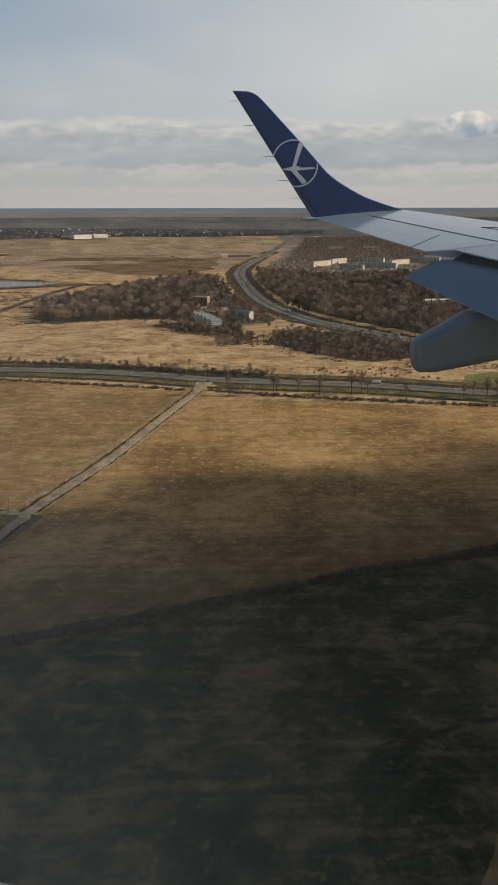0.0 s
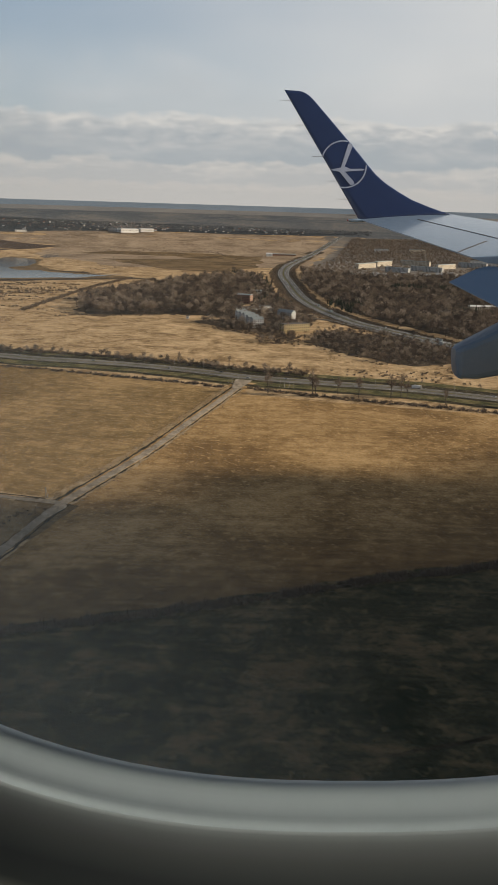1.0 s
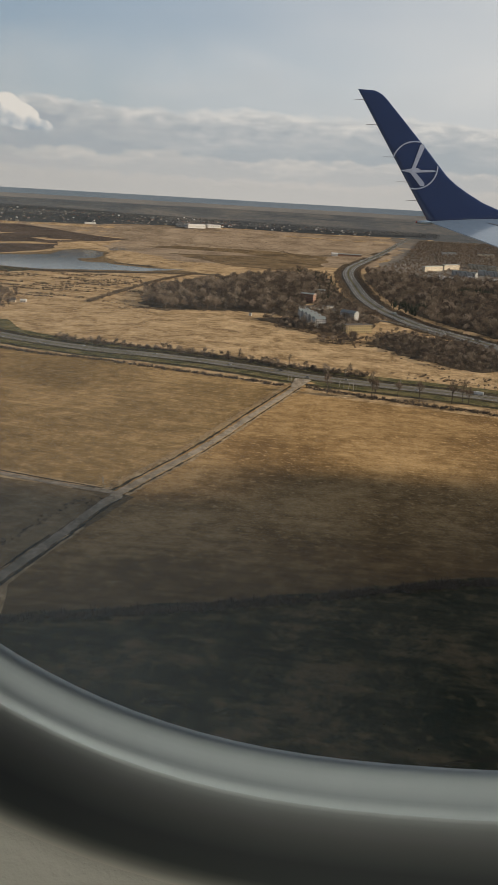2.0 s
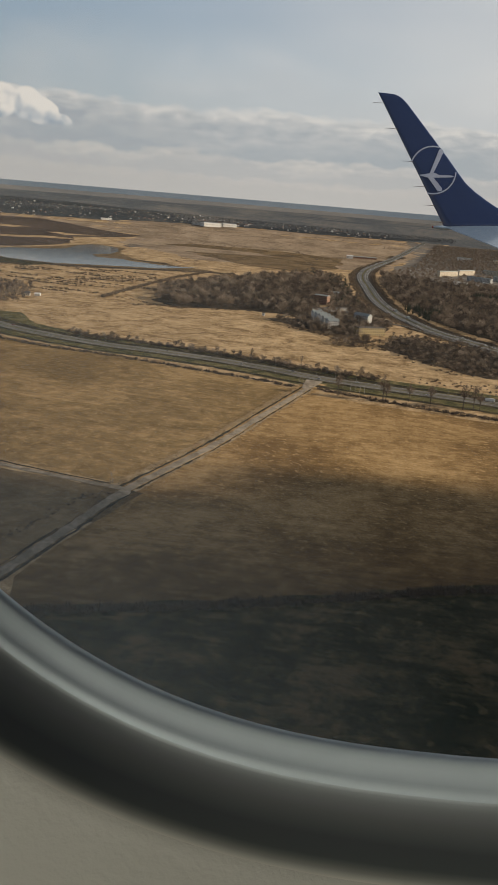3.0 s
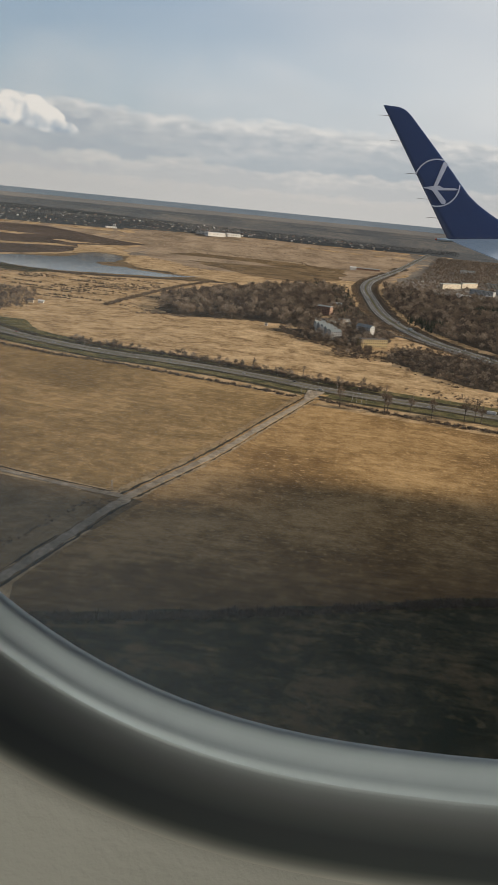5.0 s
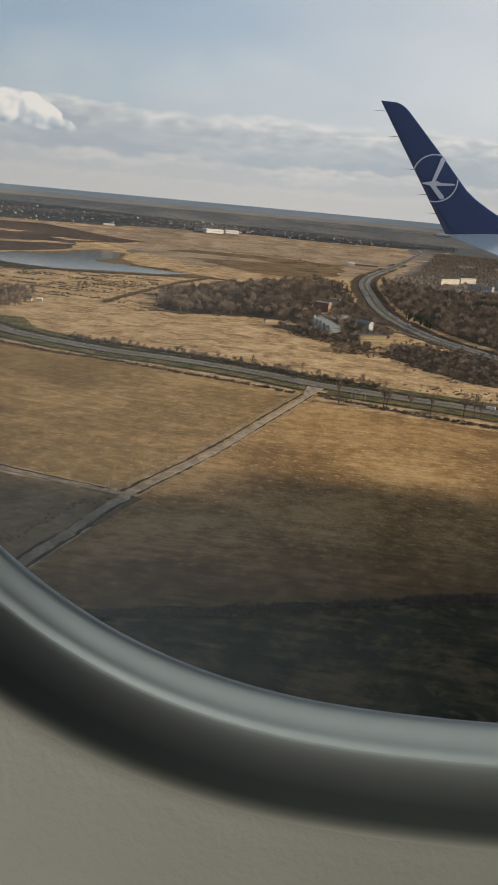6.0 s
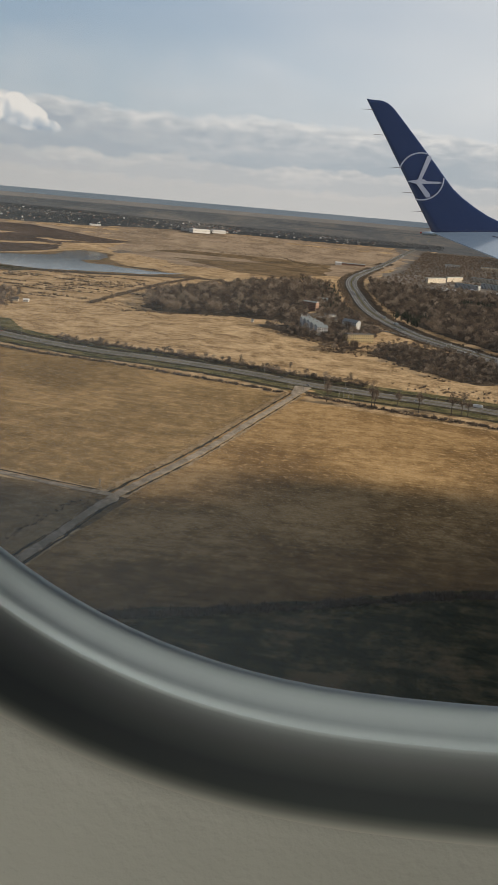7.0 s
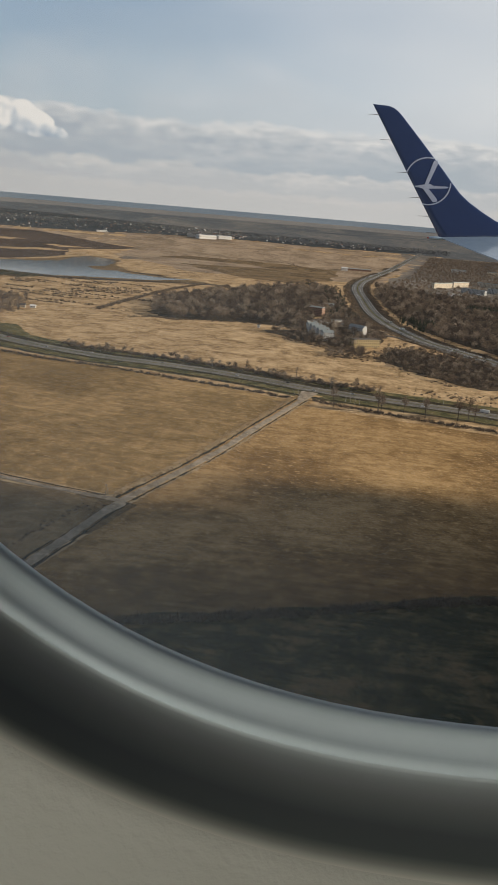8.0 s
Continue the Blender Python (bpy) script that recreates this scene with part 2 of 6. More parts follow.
def window_glass(name):
    """Clear pane with a faint sheen and a thin milky film, denser towards one lower corner."""
    m = bpy.data.materials.new(name)
    m.use_nodes = True
    tr = m.node_tree
    N = nodes_of(tr)
    L = tr.links.new
    a, g = N("ShaderNodeBsdfTransparent"), N("ShaderNodeBsdfGlossy", i_Roughness=0.65)
    a.inputs[0].default_value = (0.97, 0.98, 0.98, 1)
    mx = N("ShaderNodeMixShader", i_0=0.015)
    L(a.outputs[0], mx.inputs[1])
    L(g.outputs[0], mx.inputs[2])
    tc = N("ShaderNodeTexCoord")
    sep = N("ShaderNodeSeparateXYZ")
    L(tc.outputs["Object"], sep.inputs[0])
    n = N("ShaderNodeTexNoise", i_Scale=22.0, i_Detail=6.0, i_Roughness=0.6)
    L(tc.outputs["Object"], n.inputs["Vector"])
    corner = calc(tr, "ADD", calc(tr, "MULTIPLY", sep.outputs[0], -0.90), calc(tr, "MULTIPLY", sep.outputs[2], -0.45))
    # the small even share of film is added to lift darks like veiling glare
    film = ramp(tr, calc(tr, "ADD", corner, calc(tr, "MULTIPLY_ADD", n.outputs[0], 0.06, -0.03)), [(0.080, 0.025), (0.145, 0.19)])
    t = N("ShaderNodeBsdfTranslucent")
    t.inputs[0].default_value = (0.68, 0.76, 0.74, 1)
    m2 = N("ShaderNodeMixShader")
    L(film, m2.inputs[0])
    L(mx.outputs[0], m2.inputs[1])
    L(t.outputs[0], m2.inputs[2])
    out = N("ShaderNodeOutputMaterial")
    L(m2.outputs[0], out.inputs[0])
    return m


MEADOW = land("dry_meadow", (0.22, 0.142, 0.068), (0.46, 0.320, 0.170), (0.70, 0.512, 0.302), -4, 0.16, 48, 0.8, 0.42)
STUBBLE = land("stubble_field", (0.180, 0.119, 0.048), (0.285, 0.188, 0.079), (0.52, 0.352, 0.168), 14, 0.24, 150, 0.4, 0.30)
STUBBLE_B = land("pale_stubble_field", (0.205, 0.124, 0.050), (0.35, 0.22, 0.092), (0.56, 0.375, 0.178), -4, 0.16, 120, 0.4, 0.36, shaded=(-0.395, 0.919, 375, 510))
BROWN_GRASS = land("brown_grassland", (0.20, 0.148, 0.098), (0.335, 0.25, 0.168), (0.49, 0.378, 0.265), -6, 0.3, 140, 0.3, 0.25)
REED_BANK = land("pale_reed_bank", (0.25, 0.18, 0.10), (0.40, 0.30, 0.175), (0.56, 0.43, 0.27), 70, 0.1, 14, 0.5, 0.35)
# village ground and far trees carry the slate haze of distance in their colour
VILLAGE_GROUND = land("haze_tinted_gardens", (0.045, 0.055, 0.065), (0.070, 0.079, 0.087), (0.13, 0.126, 0.12), 0, 0.3, 140, 0.0, 0.1)
PALE_FALLOW = land("pale_fallow", (0.17, 0.118, 0.062), (0.26, 0.185, 0.10), (0.39, 0.285, 0.165), 20, 0.22, 80, 0.5)
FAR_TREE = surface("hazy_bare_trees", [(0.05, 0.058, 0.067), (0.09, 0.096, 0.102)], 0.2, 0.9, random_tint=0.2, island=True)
FALLOW = land("fallow_field", (0.09, 0.062, 0.032), (0.165, 0.114, 0.058), (0.30, 0.205, 0.108), 20, 0.3, 90, 0.5)
# base colours kept very low to deepen the cloud shade on the near fields
DARK_GRASS = land("dark_grass_field", (0.020, 0.024, 0.011), (0.046, 0.043, 0.021), (0.13, 0.10, 0.052), 75, 0.4, 40, 0.6, 0.35)
DARK_GRASS_B = land("rough_dark_field", (0.016, 0.022, 0.011), (0.040, 0.042, 0.022), (0.135, 0.103, 0.057), -3, 0.28, 42, 0.6, 0.30)
VERGE = land("green_verge", (0.060, 0.062, 0.026), (0.115, 0.108, 0.044), (0.225, 0.18, 0.085), -8, 0.3, 26, 0.2)
LAWN = land("spring_lawn", (0.115, 0.12, 0.04), (0.17, 0.172, 0.055), (0.25, 0.235, 0.09), 0, 0.15, 40, 0.15, 0.15)
PLOUGHED = land("ploughed_soil", (0.055, 0.038, 0.028), (0.085, 0.06, 0.045), (0.13, 0.095, 0.07), -20, 0.4, 200, 0.3)
# aerial haze is painted into these far land and wood colours
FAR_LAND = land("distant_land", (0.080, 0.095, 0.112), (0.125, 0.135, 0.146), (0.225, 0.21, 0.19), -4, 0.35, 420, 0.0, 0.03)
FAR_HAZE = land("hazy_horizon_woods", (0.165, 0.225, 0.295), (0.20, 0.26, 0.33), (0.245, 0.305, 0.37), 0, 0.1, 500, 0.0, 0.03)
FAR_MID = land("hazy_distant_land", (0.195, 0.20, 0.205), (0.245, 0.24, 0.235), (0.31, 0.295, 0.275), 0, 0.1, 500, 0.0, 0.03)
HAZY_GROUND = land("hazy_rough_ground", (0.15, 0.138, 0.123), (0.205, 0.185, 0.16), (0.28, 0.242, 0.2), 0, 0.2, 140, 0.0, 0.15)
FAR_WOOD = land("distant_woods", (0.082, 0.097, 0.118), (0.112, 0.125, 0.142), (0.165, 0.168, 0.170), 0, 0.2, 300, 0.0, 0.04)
WOOD_FLOOR = land("leaf_litter", (0.04, 0.031, 0.022), (0.07, 0.054, 0.037), (0.13, 0.098, 0.066), 0, 0.1, 30, 0.4)
DITCH = land("dark_ditch_and_shade", (0.017, 0.016, 0.010), (0.038, 0.033, 0.019), (0.10, 0.078, 0.044), 0, 0.1, 12, 0.4, 0.2)
ASPHALT = land("asphalt", (0.145, 0.135, 0.12), (0.19, 0.18, 0.162), (0.24, 0.228, 0.205), -10, 0.3, 60, 0.0, 0.05)
EXPRESS_ASPHALT = land("dark_asphalt", (0.135, 0.135, 0.132), (0.165, 0.165, 0.16), (0.205, 0.203, 0.197), -10, 0.3, 60, 0.0, 0.05)
DIRT = land("pale_dirt", (0.23, 0.19, 0.14), (0.335, 0.282, 0.215), (0.48, 0.405, 0.315), 80, 0.25, 14, 0.15, 0.4)
REED = surface("dry_reed", [(0.40, 0.29, 0.155), (0.60, 0.455, 0.265)], 0.3, 0.9, random_tint=0.3, island=True)
DULL_GRASS = surface("dull_dry_grass", [(0.12, 0.092, 0.05), (0.21, 0.16, 0.09)], 0.3, 0.9, random_tint=0.35, island=True)
BRUSH = surface("bare_brush", [(0.105, 0.078, 0.052), (0.20, 0.148, 0.098)], 0.08, 0.9, random_tint=0.35, island=True)
TWIG = surface("bare_twigs", [(0.15, 0.112, 0.080), (0.25, 0.19, 0.140)], 0.05, 0.9, random_tint=0.25, island=True)
TWIG_DARK = surface("dark_bare_twigs", [(0.07, 0.053, 0.040), (0.13, 0.10, 0.076)], 0.05, 0.9, random_tint=0.25, island=True)
TWIG_PALE = surface("pale_birch_twigs", [(0.27, 0.215, 0.160), (0.40, 0.325, 0.25)], 0.05, 0.9, random_tint=0.2, island=True)
BARK = surface("bark", [(0.07, 0.055, 0.042), (0.13, 0.105, 0.08)], 2.0, 0.9)
NEEDLE = surface("spruce_needles", [(0.022, 0.032, 0.018), (0.045, 0.055, 0.028)], 0.4, 0.85, random_tint=0.3, island=True)
PAINT = surface("road_paint", [(0.62, 0.62, 0.6), (0.75, 0.74, 0.71)], 0.4, 0.7)
CONCRETE = surface("concrete", [(0.30, 0.29, 0.27), (0.42, 0.40, 0.37)], 0.6, 0.85)
WHITE_WALL = surface("white_render", [(0.60, 0.59, 0.56), (0.74, 0.73, 0.70)], 0.2, 0.8)
GREY_WALL = surface("grey_panel", [(0.36, 0.36, 0.35), (0.50, 0.50, 0.48)], 0.2, 0.8)
YELLOW_WALL = surface("ochre_render", [(0.30, 0.235, 0.12), (0.42, 0.33, 0.17)], 0.2, 0.8)
BRICK_WALL = surface("red_brick", [(0.24, 0.145, 0.105), (0.34, 0.205, 0.145)], 0.5, 0.85)
CREAM_WALL = surface("cream_panel", [(0.50, 0.43, 0.33), (0.62, 0.55, 0.43)], 0.2, 0.8)
PALE_ROOF = surface("pale_metal_roof", [(0.26, 0.31, 0.32), (0.40, 0.44, 0.44)], 0.3, 0.45, 0.3)
DARK_ROOF = surface("dark_roof", [(0.07, 0.065, 0.06), (0.14, 0.125, 0.115)], 0.3, 0.75)
RED_ROOF = surface("rust_red_roof", [(0.16, 0.075, 0.05), (0.26, 0.12, 0.08)], 0.3, 0.75)
WHITE_ROOF = surface("white_roof", [(0.68, 0.68, 0.67), (0.80, 0.80, 0.79)], 0.2, 0.6)
DARK_GLASS = surface("window_pane", [(0.03, 0.035, 0.042), (0.06, 0.066, 0.075)], 0.8, 0.18)
NAVY = surface("navy_gloss_paint", [(0.010, 0.029, 0.108), (0.014, 0.037, 0.128)], 3.0, 0.32, coat=0.3)
DECAL = surface("pale_blue_decal", [(0.34, 0.40, 0.55), (0.42, 0.48, 0.62)], 4.0, 0.4)
# blue of the reflected sky is put into the wing, flap and fairing colours
WING_PAINT = surface("sky_tinted_wing_paint", [(0.30, 0.425, 0.58), (0.36, 0.485, 0.635)], 1.5, 0.22, coat=0.3)
FLAP_PAINT = surface("sky_tinted_flap_paint", [(0.125, 0.235, 0.40), (0.16, 0.275, 0.44)], 1.5, 0.38)
FAIRING_PAINT = surface("sky_tinted_fairing_paint", [(0.10, 0.165, 0.25), (0.135, 0.205, 0.29)], 2.5, 0.4)
SEAM = surface("dark_seam_and_gap", [(0.05, 0.055, 0.06), (0.07, 0.075, 0.08)], 5, 0.6)
WICK = surface("dark_wick", [(0.14, 0.13, 0.13), (0.20, 0.18, 0.17)], 9, 0.6)
RED_LENS = surface("red_lens", [(0.35, 0.04, 0.03), (0.45, 0.06, 0.04)], 9, 0.25)
RIM = surface("pale_grey_window_trim", [(0.54, 0.615, 0.635), (0.60, 0.675, 0.695)], 14, 0.42)


def shade_blend(name, stops):
    """Moulding with painted shade and soft focus: the colour runs across the strip along its UV."""
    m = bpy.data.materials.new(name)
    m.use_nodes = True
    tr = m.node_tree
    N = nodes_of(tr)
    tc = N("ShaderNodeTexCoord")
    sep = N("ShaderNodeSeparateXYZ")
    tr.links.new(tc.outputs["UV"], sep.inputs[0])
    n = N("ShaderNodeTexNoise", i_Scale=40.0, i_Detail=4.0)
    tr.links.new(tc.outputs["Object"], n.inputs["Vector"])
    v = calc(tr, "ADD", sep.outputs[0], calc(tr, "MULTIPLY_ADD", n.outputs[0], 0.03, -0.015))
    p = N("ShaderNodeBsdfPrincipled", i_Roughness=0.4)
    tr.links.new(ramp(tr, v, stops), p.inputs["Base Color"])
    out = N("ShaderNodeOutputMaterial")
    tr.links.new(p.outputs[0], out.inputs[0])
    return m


# the seal's dark hollow and soft edges are shade painted as colour stops
SEAL = shade_blend("shade_painted_seal", [(0.0, (0.54, 0.615, 0.635)), (0.10, (0.43, 0.47, 0.47)), (0.24, (0.31, 0.325, 0.315)), (0.42, (0.195, 0.202, 0.192)), (0.62, (0.095, 0.104, 0.101)),
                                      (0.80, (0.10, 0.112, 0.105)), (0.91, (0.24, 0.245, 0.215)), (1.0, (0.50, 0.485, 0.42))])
LINING = surface("warm_grey_cabin_lining", [(0.40, 0.395, 0.34), (0.45, 0.445, 0.39)], 6, 0.6, bump=0.0003, bump_scale=700)
SKIN = surface("white_fuselage_paint", [(0.70, 0.71, 0.72), (0.78, 0.79, 0.80)], 2, 0.3)
CARPET = surface("grey_carpet", [(0.07, 0.075, 0.09), (0.12, 0.125, 0.14)], 8, 0.95)
CLOUD = surface("cloud_white", [(0.66, 0.66, 0.67), (0.72, 0.72, 0.72)], 0.004, 0.95)
GLASS = window_glass("clear_pane")
CAR_PAINTS = [surface(n, [a, b], 1.5, 0.3, coat=0.4) for n, a, b in (
    ("white_car_paint", (0.72, 0.72, 0.72), (0.80, 0.80, 0.80)), ("black_car_paint", (0.02, 0.02, 0.022), (0.04, 0.04, 0.042)),
    ("silver_car_paint", (0.42, 0.43, 0.44), (0.52, 0.53, 0.54)), ("red_car_paint", (0.30, 0.04, 0.03), (0.38, 0.06, 0.04)))]
TYRE = surface("tyre_rubber", [(0.015, 0.015, 0.015), (0.03, 0.03, 0.03)], 4, 0.9)


def water_mat():
    m = bpy.data.materials.new("lake_water")
    m.use_nodes = True
    b = m.node_tree.nodes["Principled BSDF"]
    b.inputs["Base Color"].default_value = (0.06, 0.085, 0.11, 1)
    b.inputs["Roughness"].default_value = 0.1
    tr = m.node_tree
    N = lambda kind, **kw: node(tr, kind, **kw)
    tc = N("ShaderNodeTexCoord")
    n = N("ShaderNodeTexNoise", i_Scale=0.12, i_Detail=5.0)
    tr.links.new(tc.outputs["Object"], n.inputs["Vector"])
    bp = N("ShaderNodeBump", i_Strength=0.12, i_Distance=0.4)
    tr.links.new(n.outputs[0], bp.inputs["Height"])
    tr.links.new(bp.outputs[0], b.inputs["Normal"])
    return m


WATER = water_mat()


# ---- builders ----
def mesh_of(name, verts, faces, material=None, smooth=False):
    me = bpy.data.meshes.new(name)
    me.from_pydata([tuple(v) for v in verts], [], [tuple(f) for f in faces])
    if material:
        me.materials.append(material)
    if smooth:
        me.polygons.foreach_set("use_smooth", [True] * len(me.polygons))
    me.update()
    return me


def fix_normals(me):
    bm = bmesh.new()
    bm.from_mesh(me)
    bmesh.ops.recalc_face_normals(bm, faces=bm.faces)
    bm.to_mesh(me)
    bm.free()
    return me


def part(name, bm, material, parent, label="", smooth=False):
    me = bpy.data.meshes.new(name)
    bmesh.ops.recalc_face_normals(bm, faces=bm.faces)
    bm.to_mesh(me)
    bm.free()
    me.materials.append(material)
    if smooth:
        me.polygons.foreach_set("use_smooth", [True] * len(me.polygons))
    ob = new(name, me)
    ob.parent = parent
    if label:
        ob["label"] = label
    return ob


def box(bm, size, at=(0, 0, 0), turn=0.0, bevel=0.0):
    r = bmesh.ops.create_cube(bm, size=1.0, matrix=Matrix.Translation(at) @ Matrix.Rotation(turn, 4, "Z") @ Matrix.Diagonal((*size, 1)))
    if bevel:
        bmesh.ops.bevel(bm, geom=list({e for v in r["verts"] for e in v.link_edges}), offset=bevel, segments=2, affect="EDGES")
    return bm


def thing(name, at, label, category, group="", kind="", turn=0.0, scale=1.0):
    ob = new(name)
    ob.empty_display_size = 0.5
    ob.matrix_basis = Matrix.Translation(at) @ Matrix.Rotation(turn, 4, "Z") @ Matrix.Scale(scale, 4)
    return tagged(ob, label, category, group, kind)


NEAR, RING = 3400.0, 4850.0


def place(x, y, h=0.0):
    """The land is level out to NEAR metres; beyond it all is shrunk towards the eye to fit the camera's view, to the
    horizon.
    """
    r = math.hypot(x, y)
    if r <= NEAR:
        return Vector((x, y, h)), 1.0
    s = (NEAR + (RING - NEAR) * (1 - NEAR / r)) / r
    return Vector((x * s, y * s, EYE * (1 - s) + h * s)), s


def densify(points, step, jitter, rng, closed=True):
    out = []
    n = len(points)
    for i in range(n if closed else n - 1):
        a, b = Vector(points[i]), Vector(points[(i + 1) % n])
        k = max(1, int((b - a).length / step))
        for j in range(k):
            p = a.lerp(b, j / k)
            out.append(p + Vector((rng.uniform(-jitter, jitter), rng.uniform(-jitter, jitter))) if j else p)
    if not closed:
        out.append(Vector(points[-1]))
    return out


def curve(points, step=12.0):
    """A smooth line through the points."""
    P = [Vector(p) for p in points]
    P = [2 * P[0] - P[1]] + P + [2 * P[-1] - P[-2]]
    out = []
    for i in range(1, len(P) - 2):
        a, b, c, d = P[i - 1:i + 3]
        k = max(2, int((c - b).length / step))
        for j in range(k):
            t = j / k
            out.append(0.5 * ((2 * b) + (c - a) * t + (2 * a - 5 * b + 4 * c - d) * t * t + (3 * b - a - 3 * c + d) * t ** 3))
    out.append(P[-2])
    return out


def plot(name, points, material, level, label, category="field", kind="structure", step=20, jitter=2.0, seed=1):
    """One patch of land with an uneven edge, as a thin sheet over the ground."""
    rng = random.Random(seed)
    far = max(math.hypot(*p) for p in points) > NEAR
    pts = densify(points, step, jitter, rng)
    bm = bmesh.new()
    vs = [bm.verts.new((p.x, p.y, 0)) for p in pts]
    es = [bm.edges.new((vs[i], vs[(i + 1) % len(vs)])) for i in range(len(vs))]
    bmesh.ops.triangle_fill(bm, use_beauty=True, edges=es)
    if far:
        for _ in range(6):
            long = [e for e in bm.edges if e.calc_length() > 130]
            if not long:
                break
            bmesh.ops.subdivide_edges(bm, edges=long, cuts=1)
        bmesh.ops.triangulate(bm, faces=bm.faces)
    for v in bm.verts:
        v.co = place(v.co.x, v.co.y, level)[0]
    for fc in bm.faces:
        fc.normal_update()
        if fc.normal.z < 0:
            fc.normal_flip()
    me = bpy.data.meshes.new(name)
    bm.to_mesh(me)
    bm.free()
    me.materials.append(material)
    return tagged(new(name, me), label, category, kind=kind)


def ribbon(name, points, width, material, level, label="", category="road", kind="structure", parent=None, jitter=0.0, offset=0.0, step=12.0, depth=0.0, seed=2):
    """A road, ditch or verge: a strip of even or uneven width along a line, with side faces where it has depth."""
    rng = random.Random(seed)
    c = curve(points, step)
    vs, fs = [], []
    for i, p in enumerate(c):
        d = (c[min(i + 1, len(c) - 1)] - c[max(i - 1, 0)]).normalized()
        n = Vector((-d.y, d.x))
        w = width[0] + (width[1] - width[0]) * i / (len(c) - 1) if isinstance(width, tuple) else width
        for sgn in (-0.5, 0.5):
            q = p + n * (offset + sgn * w + rng.uniform(-jitter, jitter))
            vs.append(place(q.x, q.y, level)[0])
            if depth:
                vs.append(place(q.x + n.x * sgn * depth * 3, q.y + n.y * sgn * depth * 3, level - depth)[0])
        k = 4 if depth else 2
        if i:
            a = (i - 1) * k
            b = i * k
            if depth:
                fs += [(a, b, b + 2, a + 2), (a + 1, b + 1, b, a), (a + 2, b + 2, b + 3, a + 3)]
            else:
                fs.append((a, b, b + 1, a + 1))
    me = fix_up(mesh_of(name, vs, fs, material))
    ob = new(name, me)
    if parent:
        ob.parent = parent
    return tagged(ob, label, category, kind=kind) if not parent else ob


def fix_up(me):
    bm = bmesh.new()
    bm.from_mesh(me)
    for f in bm.faces:
        f.normal_update()
        if f.normal.z < 0:
            f.normal_flip()
    bm.to_mesh(me)
    bm.free()
    return me


def inside(p, poly):
    x, y = p
    hit = False
    j = len(poly) - 1
    for i in range(len(poly)):
        (xi, yi), (xj, yj) = poly[i], poly[j]
        if (yi > y) != (yj > y) and x < (xj - xi) * (y - yi) / (yj - yi) + xi:
            hit = not hit
        j = i
    return hit


def scatter(poly, spacing, rng, jitter=0.45):
    xs, ys = [p[0] for p in poly], [p[1] for p in poly]
    out = []
    x = min(xs)
    while x < max(xs):
        y = min(ys)
        while y < max(ys):
            p = (x + rng.uniform(-jitter, jitter) * spacing, y + rng.uniform(-jitter, jitter) * spacing)
            if inside(p, poly):
                out.append(p)
            y += spacing
        x += spacing
    return out


# ---- the land ----
def build_ground():
    radii = [0] + [60 * 1.2 ** i for i in range(24)]
    radii = [r for r in radii if r < NEAR] + [NEAR, 3550, 3750, 4000, 4400, 5000, 5800, 6800, 8200, 10500, 14000, 20000, 30000]
    seg = 240
    vs, fs = [place(0, 0)[0]], []
    for r in radii[1:]:
        for k in range(seg):
            a = 2 * math.pi * k / seg
            vs.append(place(r * math.sin(a), r * math.cos(a))[0])
    for k in range(seg):
        fs.append((0, 1 + k, 1 + (k + 1) % seg))
    for i in range(len(radii) - 2):
        for k in range(seg):
            a, b = 1 + i * seg + k, 1 + i * seg + (k + 1) % seg
            fs.append((a, a + seg, b + seg, b))
    me = fix_up(mesh_of("ground", vs, fs, MEADOW))
    tagged(new("ground", me), "dry straw-coloured meadow reaching to the horizon", "ground", kind="structure")


build_ground()
HIGHWAY = [(-1000, 1560), (-850, 1430), (-700, 1290), (-579, 1190), (-491, 1135), (-365, 1092), (-285, 1083), (-206, 1070), (-127, 1047), (-70, 1024),
           (-18, 1012), (49, 1001), (136, 986), (219, 958), (283, 938), (343, 928), (449, 916), (700, 890), (1000, 860)]
DIRT_ROAD = [(-62, 990), (-68, 957), (-96, 820), (-123, 683), (-159, 547), (-172, 462), (-182, 400), (-192, 340), (-205, 270), (-222, 180), (-240, 60)]
TRACK = [(-900, 705), (-700, 660), (-505, 618), (-411, 598), (-323, 580), (-239, 561), (-178, 550), (-159, 547)]
EXPRESSWAY = [(1000, 985), (700, 1075), (560, 1122), (475, 1151), (425, 1170), (382, 1195), (337, 1227), (288, 1271), (234, 1349), (169, 1459), (106, 1565),
              (71, 1661), (33, 1796), (-2, 2000), (-30, 2300), (-55, 2616), (-58, 2852), (-40, 3147), (67, 4110), (262, 6243), (560, 9500), (900, 14000)]
HEDGE_L = [(-640, 250), (-560, 282), (-422, 339), (-384, 357), (-343, 376), (-299, 391), (-251, 408), (-221, 418), (-203, 435), (-190, 490), (-180, 530)]
HEDGE_R = [(-168, 352), (-100, 378), (-30, 408), (12, 428), (60, 451), (104, 468), (165, 494), (226, 521), (295, 549), (350, 572), (401, 597), (520, 650)]
LINE_R = [(40, 285), (120, 316), (238, 363), (276, 377), (327, 400), (377, 426), (480, 480)]

